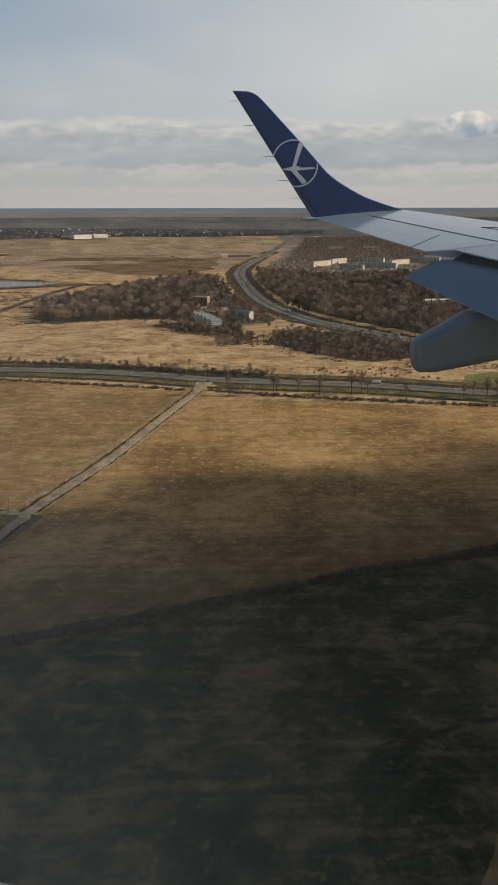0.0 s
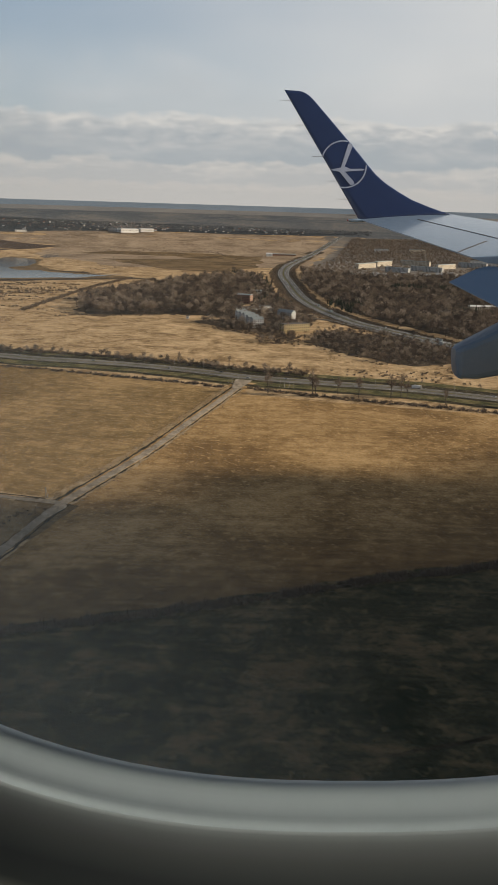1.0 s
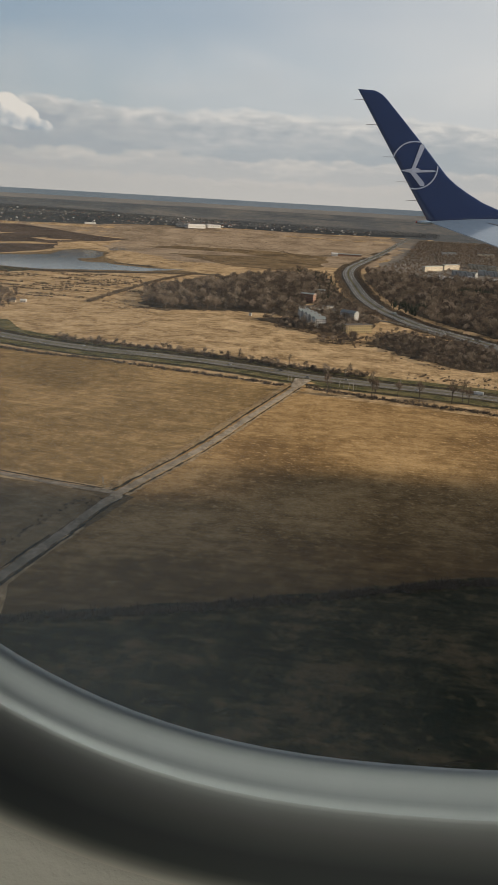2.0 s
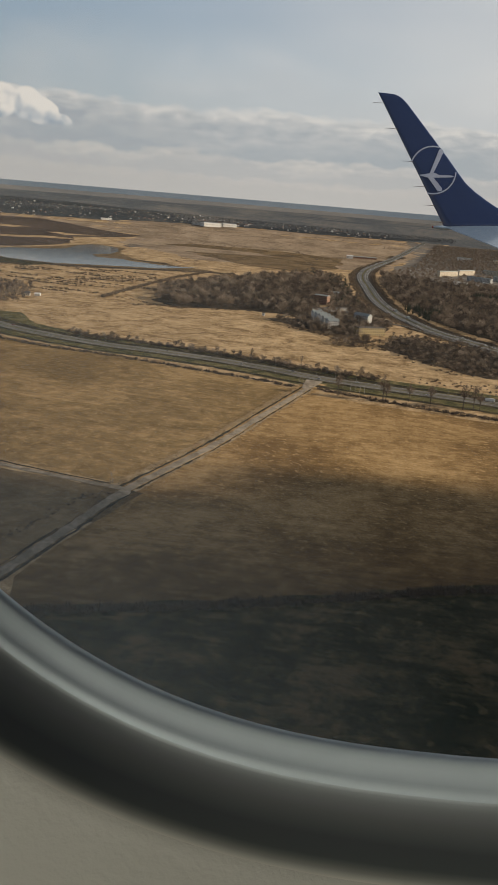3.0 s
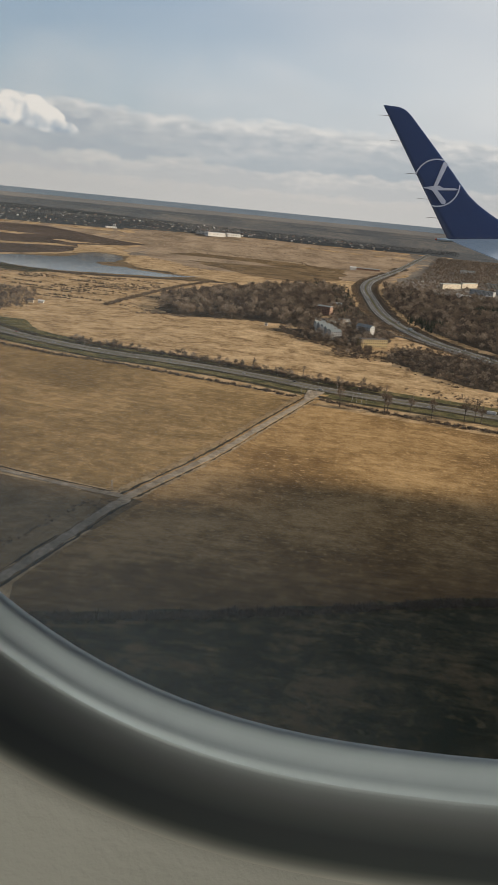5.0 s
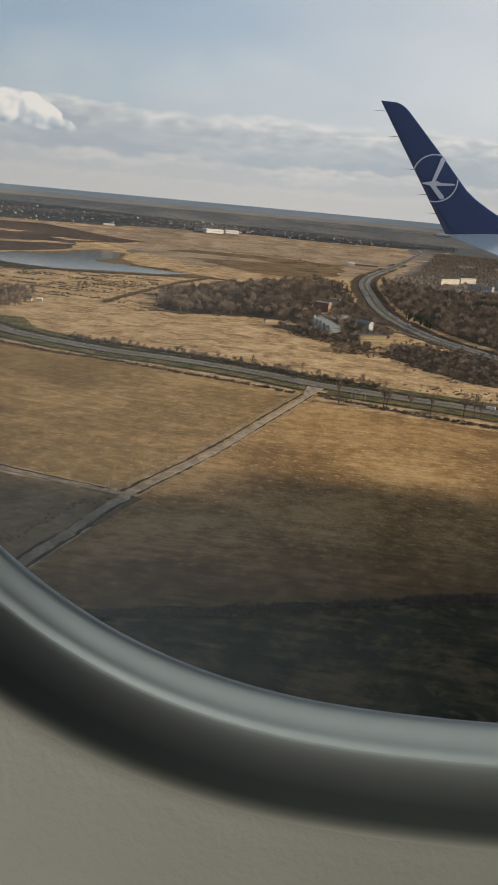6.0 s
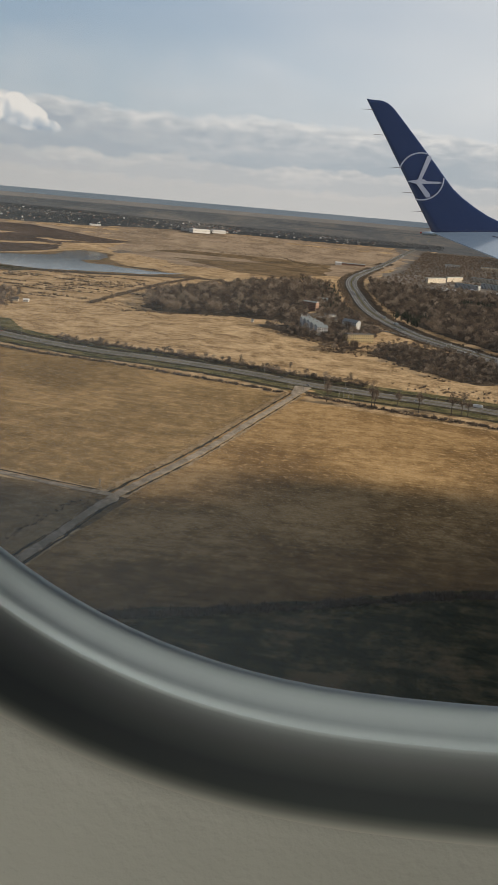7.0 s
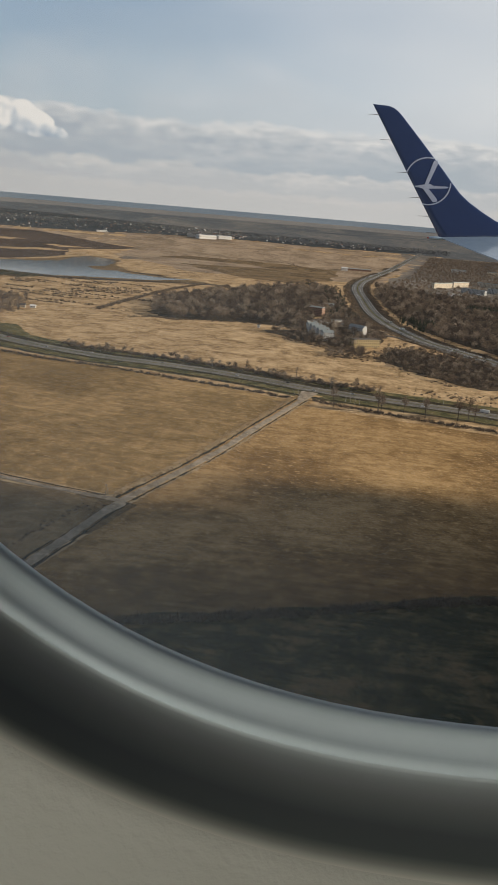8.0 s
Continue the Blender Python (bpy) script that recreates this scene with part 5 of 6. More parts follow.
        bmesh.ops.delete(bm, geom=[v for v in bm.verts if v.co.z < 11.9], context="VERTS")
        part("dome", bm, PALE_ROOF, ch, "pale ribbed dome", True)
        bm = bmesh.new()
        bmesh.ops.create_cone(bm, cap_ends=True, segments=10, radius1=1.3, radius2=0.8, depth=3.5, matrix=Matrix.Translation((0, 0, 13 + r)))
        part("lantern", bm, CREAM_WALL, ch)
    p, s = place(800, 4800)
    c = thing("factory_chimney", p, "tall slim brick chimney of a boiler house", "chimney", scale=s)
    bm = bmesh.new()
    bmesh.ops.create_cone(bm, cap_ends=True, segments=14, radius1=5.5, radius2=3.4, depth=110, matrix=Matrix.Translation((0, 0, 55)))
    part("stack", bm, BRICK_WALL, c)
    for z in (80, 98):
        bm = bmesh.new()
        bmesh.ops.create_cone(bm, cap_ends=True, segments=14, radius1=4.4, radius2=4.3, depth=7, matrix=Matrix.Translation((0, 0, z)))
        part("band", bm, WHITE_WALL, c, "faded white band")
    block("boiler_house", 830, 4780, 5, 70, 40, 16, 2, 9, BRICK_WALL, DARK_ROOF, "brick boiler house under the chimney", 0, "", 0, (4, 3))


def cottage_kind(i):
    wall = (CREAM_WALL, GREY_WALL, WHITE_WALL, BRICK_WALL)[i % 4]
    roof = (DARK_ROOF, RED_ROOF, DARK_ROOF, PALE_ROOF, DARK_ROOF, WHITE_ROOF, RED_ROOF, PALE_ROOF)[i]
    h = thing("village_house", (0, 0, -500), "small gabled house in the distant village", "house", "village houses")
    bm = bmesh.new()
    box(bm, (15, 12, 9), (0, 0, 3.5))
    part("wall", bm, wall, h)
    bm = bmesh.new()
    v = [bm.verts.new(q) for q in ((-8.2, -7, 7.5), (8.2, -7, 7.5), (8.2, 7, 7.5), (-8.2, 7, 7.5), (-8.2, 0, 13), (8.2, 0, 13))]
    for f in ((0, 1, 5, 4), (2, 3, 4, 5), (1, 2, 5), (3, 0, 4), (3, 2, 1, 0)):
        bm.faces.new([v[k] for k in f])
    part("roof", bm, roof, h)
    for x in (-4, 4):
        ob = new("window", pane_mesh(2.0, 2.2))
        ob.parent = h
        ob.location = (x, -6, 4)
    return h


def build_village():
    rng = random.Random(12)
    vill = [(-3400, 5600), (-2400, 4980), (-1830, 5320), (-1560, 5850), (-1050, 6300), (-300, 6200), (80, 6350), (60, 7400), (-1290, 8100), (-2450, 8300), (-3900, 8600)]
    spots = scatter(vill, 118, rng)
    rng.shuffle(spots)
    kinds = [cottage_kind(i) for i in range(8)]
    for i, (x, y) in enumerate(spots[:290]):
        p, s = place(x, y)
        k = kinds[rng.randrange(8)] if i >= 8 else kinds[i]
        m = Matrix.Translation(p) @ Matrix.Rotation(rng.uniform(-0.6, 0.6) + (1.57 if rng.random() < 0.4 else 0), 4, "Z")
        c = copy_thing(k, m) if i >= 8 else k
        c.matrix_basis = m @ Matrix.Scale(s * rng.uniform(0.6, 1.05), 4)


build_settlement()
build_village()


# ---- vehicles, posts and signs ----
def wheels(parent, xs, track, r):
    me = None
    for x in xs:
        for sy in (-1, 1):
            if me is None:
                bm = bmesh.new()
                bmesh.ops.create_cone(bm, cap_ends=True, segments=12, radius1=r, radius2=r, depth=0.25, matrix=Matrix.Rotation(radians(90), 4, "X"))
                w = part("wheel", bm, TYRE, parent)
                me = w.data
            else:
                w = new("wheel", me)
                w.parent = parent
            w.location = (x, sy * track / 2, r)


def car(paint, colour):
    c = thing("car", (0, 0, -500), colour + " car driving on the asphalt road", "car", "cars on the roads")
    bm = bmesh.new()
    box(bm, (4.5, 1.8, 0.75), (0, 0, 0.68), bevel=0.16)
    part("body", bm, paint, c)
    bm = bmesh.new()
    r = bmesh.ops.create_cube(bm, size=1, matrix=Matrix.Translation((-0.2, 0, 1.3)) @ Matrix.Diagonal((2.6, 1.6, 0.6, 1)))
    for v in r["verts"]:
        if v.co.z > 1.3:
            v.co.x = -0.2 + (v.co.x + 0.2) * 0.62
            v.co.y *= 0.84
    part("windows", bm, DARK_GLASS, c, "dark car windows")
    bm = bmesh.new()
    box(bm, (1.65, 1.36, 0.08), (-0.2, 0, 1.62), bevel=0.03)
    part("roof", bm, paint, c)
    wheels(c, (-1.35, 1.4), 1.7, 0.33)
    return c


def lorry(length, height, paint, label, name, cab=True):
    c = thing(name, (0, 0, -500), label, name, "lorries and buses")
    bm = bmesh.new()
    box(bm, (length, 2.5, height - 0.7), (0, 0, 0.7 + (height - 0.7) / 2), bevel=0.12)
    part("body", bm, paint, c)
    if cab:
        bm = bmesh.new()
        box(bm, (2.0, 2.4, height * 0.72), (length / 2 + 1.2, 0, 0.5 + height * 0.36), bevel=0.2)
        part("cab", bm, CAR_PAINTS[0], c)
    bm = bmesh.new()
    box(bm, (0.1, 2.1, 0.8), (length / 2 + (2.2 if cab else 0.0), 0, height * 0.6))
    part("windscreen", bm, DARK_GLASS, c)
    if not cab:
        for sy in (-1, 1):
            bm = bmesh.new()
            box(bm, (length * 0.9, 0.06, 0.8), (0, sy * 1.26, height * 0.62))
            part("side_window", bm, DARK_GLASS, c)
    wheels(c, (-length * 0.33, -length * 0.2, length * 0.36), 2.3, 0.5)
    return c


def build_traffic():
    rng = random.Random(21)
    kinds = [car(p, n) for p, n in zip(CAR_PAINTS, ("white", "black", "silver-grey", "red"))]
    big = [lorry(9, 3.8, WHITE_ROOF, "white box lorry on the highway", "lorry"), lorry(12, 3.4, CAR_PAINTS[0], "white city bus on the asphalt road", "bus", False), lorry(12, 4.0, PALE_ROOF, "grey articulated lorry on the expressway", "lorry")]
    used = set()

    def put(src, line, at, side, lift):
        c = curve(line, 4.0)
        i = min(len(c) - 2, int(at * len(c)))
        d = (c[i + 1] - c[i]).normalized()
        n = Vector((-d.y, d.x))
        q = c[i] + n * side
        p, s = place(q.x, q.y, lift)
        m = Matrix.Translation(p) @ Matrix.Rotation(math.atan2(d.y, d.x) + (math.pi if side > 0 else 0), 4, "Z") @ Matrix.Scale(s, 4)
        ob = src if src not in used else copy_thing(src, m)
        used.add(src)
        ob.matrix_basis = m

    for at, side in ((0.13, -5), (0.15, 8), (0.17, 5), (0.2, -8), (0.29, 8), (0.49, 8), (0.51, -8), (0.225, -9), (0.25, 5), (0.33, -5), (0.36, 9), (0.41, 5), (0.46, -5), (0.53, 5), (0.57, -9), (0.64, 5), (0.69, -5), (0.74, 9), (0.8, -5)):
        put(kinds[rng.choice((0, 0, 1, 2, 2, 3))], HIGHWAY, at, side, 0.71)
    put(big[0], HIGHWAY, 0.245, -9, 0.71)
    put(big[1], HIGHWAY, 0.665, -9, 0.71)
    put(big[0], HIGHWAY, 0.60, 9, 0.71)
    put(big[1], EXPRESSWAY, 0.047, 8, 1.42)
    put(big[2], EXPRESSWAY, 0.065, -8, 1.42)
    for k in range(190):
        at = 0.03 + 0.42 * (k / 190) + rng.uniform(0, 0.005)
        put(big[2] if rng.random() < 0.08 else kinds[rng.choice((0, 0, 0, 1, 2, 2, 3))], EXPRESSWAY, at, rng.choice((-15, -10, -6, 6, 10, 15)), 1.42)


def build_posts():
    c = curve(HIGHWAY, 42.0)
    first = None
    for i in range(6, len(c) - 8):
        d = (c[i + 1] - c[i]).normalized()
        q = c[i] + Vector((-d.y, d.x)) * 18.5
        if first is None:
            first = thing("street_lamp", (0, 0, -500), "slim pale street lamp beside the highway", "street lamp", "highway lamps")
            bm = bmesh.new()
            bmesh.ops.create_cone(bm, cap_ends=True, segments=8, radius1=0.13, radius2=0.07, depth=10.5, matrix=Matrix.Translation((0, 0, 5.0)))
            part("pole", bm, CONCRETE, first)
            bm = bmesh.new()
            box(bm, (0.1, 2.4, 0.1), (0, -1.2, 10.2))
            part("arm", bm, CONCRETE, first)
            bm = bmesh.new()
            box(bm, (0.3, 0.8, 0.16), (0, -2.5, 10.2), bevel=0.04)
            part("lamp_head", bm, PALE_ROOF, first)
            ob = first
        else:
            ob = copy_thing(first, Matrix())
        ob.matrix_basis = Matrix.Translation(place(q.x, q.y)[0]) @ Matrix.Rotation(math.atan2(d.y, d.x), 4, "Z")
    pole = None
    for x, y, h, lean in ((-81, 984, 8, 6), (-76, 981, 8, -6), (-70, 984, 8, 7), (-62, 979, 8, -5), (-20, 968, 9, 6), (-14, 966, 9, -6), (-9, 964, 9, 6), (-3, 962, 9, -5), (-174, 556, 8, 3), (-172, 556, 8, -9), (-104, 760, 8, 0)):
        if pole is None:
            pole = thing("utility_pole", (0, 0, -500), "pale leaning utility pole by the junction", "utility pole", "utility poles")
            bm = bmesh.new()
            bmesh.ops.create_cone(bm, cap_ends=True, segments=8, radius1=0.22, radius2=0.15, depth=9.0, matrix=Matrix.Translation((0, 0, 4.2)))
            part("shaft", bm, CONCRETE, pole)
            bm = bmesh.new()
            box(bm, (1.4, 0.12, 0.14), (0, 0, 8.2))
            part("crossarm", bm, CONCRETE, pole)
            ob = pole
        else:
            ob = copy_thing(pole, Matrix())
        ob.matrix_basis = Matrix.Translation((x, y, 0)) @ Matrix.Rotation(radians(lean), 4, "Y") @ Matrix.Scale(h / 8.5, 4)
    sign = thing("roadside_sign", (321, 966, 0), "pale slanted board on the lawn", "sign", turn=0.9)
    bm = bmesh.new()
    box(bm, (9, 0.4, 4.2), (0, 0, 3.6))
    part("board", bm, WHITE_WALL, sign)
    for x in (-3.5, 3.5):
        bm = bmesh.new()
        box(bm, (0.3, 0.3, 2.4), (x, 0, 0.6))
        part("post", bm, CONCRETE, sign)
    for x, y, r in ((350, 972, 9), (372, 965, 8), (385, 962, 8), (397, 960, 9), (415, 955, 8), (440, 950, 7), (465, 950, 8)):
        v, f = bush(int(x), 3.0, r * 0.6, 120, 0.06)
        ob = new("clipped_shrub", mesh_of("clipped_shrub", v, f, NEEDLE))
        ob.location = (x, y, 0.2)
        tagged(ob, "dark low shrub on the green lawn", "shrub", "lawn shrubs")


build_traffic()
build_posts()


# ---- clouds ----
def build_clouds():
    rng = random.Random(3)
    # added cloud out of view, outlined so that its shadow lies over the near fields
    height = 1150.0
    shift = Vector((TO_SUN.x, TO_SUN.y)) * (height / TO_SUN.z)
    edge = [(-900, 470), (-620, 500), (-453, 520), (-340, 556), (-190, 505), (-99, 560), (-19, 592), (70, 610), (125, 665), (190, 712), (268, 712), (312, 630), (345, 560), (330, 470), (420, 420), (700, 380), (700, 130), (-900, 130)]
    lumps = []
    for x, y in scatter(edge, 62, rng):
        k = rng.uniform(36, 70)
        lumps.append((x + shift.x, y + shift.y, height + rng.uniform(-12, 12), k))
    base = bmesh.new()
    bmesh.ops.create_icosphere(base, subdivisions=2, radius=1.0)
    bv = np.array([tuple(v.co) for v in base.verts])
    bf = np.array([[v.index for v in f.verts] for f in base.faces])
    base.free()
    V, Fc = [], []
    for i, (x, y, z, k) in enumerate(lumps):
        g = np.random.default_rng(i)
        V.append(bv * (k * g.uniform(0.85, 1.15, (len(bv), 1))) * (1.15, 1.0, 0.35) + (x, y, z))
        Fc.append(bf + i * len(bv))
    me = bpy.data.meshes.new("cloud")
    me.from_pydata(np.concatenate(V).tolist(), [], np.concatenate(Fc).tolist())
    me.materials.append(CLOUD)
    ob = new("cloud", me)
    tagged(ob, "unseen cumulus layer added to shade the near fields", "cloud", kind="structure")


build_clouds()


# ---- the aircraft: wing ----
wing = thing("aircraft_wing", craft(2.9, 9.0, -0.5), "light grey airliner wing with a navy upturned winglet", "aircraft wing")
TO_WING = wing.matrix_basis.inverted()
wing.matrix_basis = Matrix.Translation(craft(0, 0, 0)) @ Matrix.Rotation(radians(0.576), 4, "Z") @ Matrix.Translation(-craft(0, 0, 0)) @ wing.matrix_basis


def wing_part(name, verts, faces, material, label="", parent=None, smooth=False):
    me = fix_normals(mesh_of(name, [TO_WING @ craft(*v) for v in verts], faces, material, smooth))
    ob = new(name, me)
    ob.parent = parent or wing
    if label:
        ob["label"] = label
    return ob


def wing_z(f, l):
    return -0.142 + 0.1 * (l - 12.2) + 0.07 * (f - 2.15 - 0.35 * (12.2 - l))


def lead(l):
    return 3.51 + (12.4 - l) * 0.5


def trail(l):
    if l > 9.2:
        return 2.15 + (12.25 - l) * 0.24
    return 3.16 + (9.28 - l) * 0.32 if l < 9.19 else 2.88


def build_wing_panel():
    stations = [12.32, 12.0, 11.2, 10.3, 9.7, 9.21, 9.18, 8.5, 7.0, 5.0, 3.0, 1.2, 0.22]
    chord = [0.0, 0.08, 0.2, 0.4, 0.6, 0.8, 0.93, 0.985, 1.0]
    vs, fs = [], []
    for l in stations:
        a, b = trail(l), lead(l)
        c = b - a
        full = b - (2.15 + (12.25 - l) * 0.24)
        up, dn = [], []
        for t in chord:
            f = a + c * t
            z = wing_z(f, l)
            nose = max(0.0, (t - 0.93) / 0.07)
            crown = 0.012 * full * math.sin(math.pi * min(1, t))
            thick = 0.10 * full * (0.10 + 1.5 * math.sqrt(max(0.0, t * (1.0 - t)))) * (0.6 + 0.4 * t)
            up.append((f, l, z + crown - 0.05 * nose ** 2 * full * 0.4))
            dn.append((f, l, z - thick - (0.02 * full * nose ** 2)))
        dn[-1] = up[-1]
        vs += up + dn[::-1][1:]
    n = len(chord) * 2 - 1
    for i in range(len(stations) - 1):
        for k in range(n):
            a, b = i * n + k, i * n + (k + 1) % n
            fs.append((a, b, b + n, a + n))
    fs += [tuple(range(n)), tuple(range((len(stations) - 1) * n, len(stations) * n))]
    return wing_part("wing_panel", vs, fs, WING_PAINT, "light grey wing panel with sky blue painted in")


def seam(parent, a, b, width=0.018, lift=0.022):
    d = Vector((b[0] - a[0], b[1] - a[1])).normalized()
    n = Vector((-d.y, d.x)) * width
    vs = []
    for t in (0, 0.25, 0.5, 0.75, 1):
        f, l = a[0] + (b[0] - a[0]) * t, a[1] + (b[1] - a[1]) * t
        for s in (-1, 1):
            ff, ll = f + n.x * s, l + n.y * s
            full = lead(ll) - (2.15 + (12.25 - ll) * 0.24)
            tt = (ff - trail(ll)) / (lead(ll) - trail(ll))
            vs.append((ff, ll, wing_z(ff, ll) + 0.012 * full * math.sin(math.pi * min(1, max(0, tt))) + 0.004))
    m = len(vs)
    vs += [(f, l, z - 0.012) for f, l, z in vs]
    fs = []
    for i in range(4):
        a_, b_ = 2 * i, 2 * i + 2
        fs += [(a_, a_ + 1, b_ + 1, b_), (m + a_, m + b_, m + b_ + 1, m + a_ + 1), (a_, b_, m + b_, m + a_), (a_ + 1, m + a_ + 1, m + b_ + 1, b_ + 1)]
    wing_part("seam", vs, fs, SEAM, "", parent)


def build_winglet():
    """The winglet rises from the tip; its sections run from trailing to leading edge."""
    lean = 0.404
    te0, te1 = (2.152, -0.142), (1.10, 1.59)
    edge = [(3.47, -0.035), (3.26, 0.012), (2.885, 0.150), (2.58, 0.322), (2.375, 0.487), (2.185, 0.722), (1.795, 1.160), (1.52, 1.465), (1.43, 1.548), (1.33, 1.583)]
    n_sec, vs, fs = 14, [], []
    chord = [0.0, 0.12, 0.3, 0.5, 0.7, 0.86, 0.96, 1.0]

    def out_at(z):
        return 12.2 + lean * (z + 0.142)

    def lead_at(i, n):
        pos = i / n * (len(edge) - 1)
        k = min(len(edge) - 2, int(pos))
        u = pos - k
        return tuple(edge[k][q] + (edge[k + 1][q] - edge[k][q]) * u for q in (0, 1))

    for i in range(n_sec + 1):
        g = i / n_sec
        lf, lz = lead_at(i, n_sec)
        u = min(1.0, max(0.0, (lz - edge[0][1]) / (edge[-1][1] - edge[0][1])))
        u = 0.35 * g * u + 0.65 * u if i < n_sec else 1.0
        u = u ** 0.92 if 0 < u < 1 else u
        tf, tz = te0[0] + (te1[0] - te0[0]) * u, te0[1] + (te1[1] - te0[1]) * u
        inner, outer = [], []
        for t in chord:
            f, z = tf + (lf - tf) * t, tz + (lz - tz) * t
            th = 0.05 * (lf - tf) * math.sqrt(max(0.0, t * (1 - t))) * 1.6 + 0.004
            inner.append((f, out_at(z) - th * 0.35, z))
            outer.append((f, out_at(z) + th * 0.65, z - th * 0.2))
        outer[-1] = inner[-1]
        vs += inner + outer[::-1][1:]
    n = len(chord) * 2 - 1
    for i in range(n_sec):
        for k in range(n):
            a, b = i * n + k, i * n + (k + 1) % n
            fs.append((a, b, b + n, a + n))
    fs += [tuple(range(n)), tuple(range(n_sec * n, (n_sec + 1) * n))]
    let = wing_part("winglet", vs, fs, NAVY, "navy blue upturned winglet with a pale emblem", None, True)

    # emblem: ring and plain bars, lying just on the inner face
    def on_face(f, z, proud=0.004):
        tf = te0[0] + (te1[0] - te0[0]) * (z - te0[1]) / (te1[1] - te0[1])
        w = hi(z) - tf
        t = min(1.0, max(0.0, (f - tf) / w))
        return (f, out_at(z) - 0.35 * (0.08 * w * math.sqrt(t * (1 - t)) + 0.004) - proud, z)

    cf, cz, r = 1.945, 0.598, 0.318
    vs, fs = [], []
    for k in range(64):
        a = 2 * math.pi * k / 64
        for rr in (r - 0.009, r + 0.009):
            vs.append((cf + rr * math.cos(a), cz + rr * math.sin(a)))
    lo = lambda z: te0[0] + (te1[0] - te0[0]) * (z - te0[1]) / (te1[1] - te0[1]) - 0.02

    def hi(z):
        for (f0, z0), (f1, z1) in zip(edge, edge[1:]):
            if z0 <= z <= z1:
                return f0 + (f1 - f0) * (z - z0) / (z1 - z0) + 0.0
        return 9

    for k in range(64):
        q = (2 * k, 2 * k + 1, (2 * k + 3) % 128, (2 * k + 2) % 128)
        if all(lo(vs[i][1]) < vs[i][0] < hi(vs[i][1]) for i in q):
            fs.append(q)
    used = sorted({i for q in fs for i in q})
    rename = {o: i for i, o in enumerate(used)}
    wing_part("emblem_ring", [on_face(*vs[i]) for i in used], [tuple(rename[i] for i in q) for q in fs], DECAL, "thin pale ring", let)
    bars = [[(1.885, 0.500), (1.935, 0.515), (2.075, 0.855), (2.055, 0.890), (2.010, 0.880)],
            [(1.745, 0.515), (1.885, 0.490), (2.20, 0.518), (2.245, 0.530), (2.20, 0.545), (2.03, 0.536), (1.985, 0.560), (1.90, 0.550)],
            [(1.875, 0.500), (1.945, 0.510), (2.085, 0.365), (2.082, 0.325), (2.03, 0.318)]]
    for k, poly in enumerate(bars):
        wing_part("emblem_bar", [on_face(f, z, 0.005 + 0.001 * k if i < len(poly) else 0.001) for i, (f, z) in enumerate(poly + poly)],
                  [tuple(range(len(poly)))] + [(i, (i + 1) % len(poly), len(poly) + (i + 1) % len(poly), len(poly) + i) for i in range(len(poly))], DECAL, "plain pale emblem bar", let)
    # static wicks
    for z in (1.45, 1.115, 0.69, 0.365, 0.125, -0.09):
        f = lo(z) + 0.02
        l = out_at(z)
        vs, fs2 = [], []
        limb(vs, fs2, Vector((f + 0.02, l, z)), Vector((f - 0.15, l, z - 0.004)), 0.004, 0.0025, 6)
        wing_part("static_wick", [tuple(v) for v in vs], fs2, WICK)
    bm = bmesh.new()
    bmesh.ops.create_uvsphere(bm, u_segments=12, v_segments=8, radius=1.0, matrix=Matrix.Translation(TO_WING @ craft(2.12, 12.2, -0.160)) @ Matrix.Diagonal((0.13, 0.04, 0.026, 1)))
    part("tip_fairing", bm, WING_PAINT, wing, "small pale tip fairing", True)
    bm = bmesh.new()
    bmesh.ops.create_uvsphere(bm, u_segments=10, v_segments=6, radius=0.012, matrix=Matrix.Translation(TO_WING @ craft(2.0, 12.2, -0.160)))
    part("tip_lens", bm, RED_LENS, wing, "small red tip light", True)


def build_flap():
    stations = [(9.15, 3.16, -0.555, 2.64, -0.725), (8.4, 3.44, -0.615, 2.865, -0.862), (7.59, 3.72, -0.69, 3.11, -1.009), (6.4, 4.1, -0.81, 3.47, -1.22), (5.0, 4.55, -0.95, 3.89, -1.48)]
    chord = [0.0, 0.06, 0.25, 0.5, 0.75, 0.92, 1.0]
    vs, fs = [], []
    for l, lf, lz, tf, tz in stations:
        up, dn = [], []
        for t in chord:
            f, z = tf + (lf - tf) * t, tz + (lz - tz) * t
            bulge = 0.05 * math.sin(math.pi * t) * (0.5 + t)
            th = 0.012 + 0.10 * math.sqrt(max(0, t * (1 - t))) * (0.4 + 0.9 * t)
            up.append((f, l, z + bulge))
            dn.append((f, l, z + bulge - th))
        vs += up + dn[::-1]
    n = len(chord) * 2
    for i in range(len(stations) - 1):
        for k in range(n):
            a, b = i * n + k, i * n + (k + 1) % n
            fs.append((a, b, b + n, a + n))
    fs += [tuple(range(n)), tuple(range((len(stations) - 1) * n, len(stations) * n))]
    # panel closing the flap gap; its near-black colour stands for the shade inside
    cv, cf = [], []
    for l, lf, lz, tf, tz in stations:
        f0 = trail(l) + 0.10
        cv += [(f0, l, wing_z(f0, l) - 0.03), (f0 + 0.25, l, wing_z(f0, l) - 0.10), (lf + 0.04, l, lz - 0.03), (lf - 0.02, l, lz - 0.01)]
    for i in range(len(stations) - 1):
        for k in range(4):
            a, e = 4 * i + k, 4 * i + (k + 1) % 4
            cf.append((a, e, e + 4, a + 4))
    cf += [(0, 1, 2, 3), tuple(range(len(cv) - 4, len(cv)))]
    wing_part("flap_shroud", cv, cf, SEAM, "dark panel standing for the shaded gap above the flap")
    wing_part("flap", vs, fs, FLAP_PAINT, "extended wing flap with sky blue painted in")


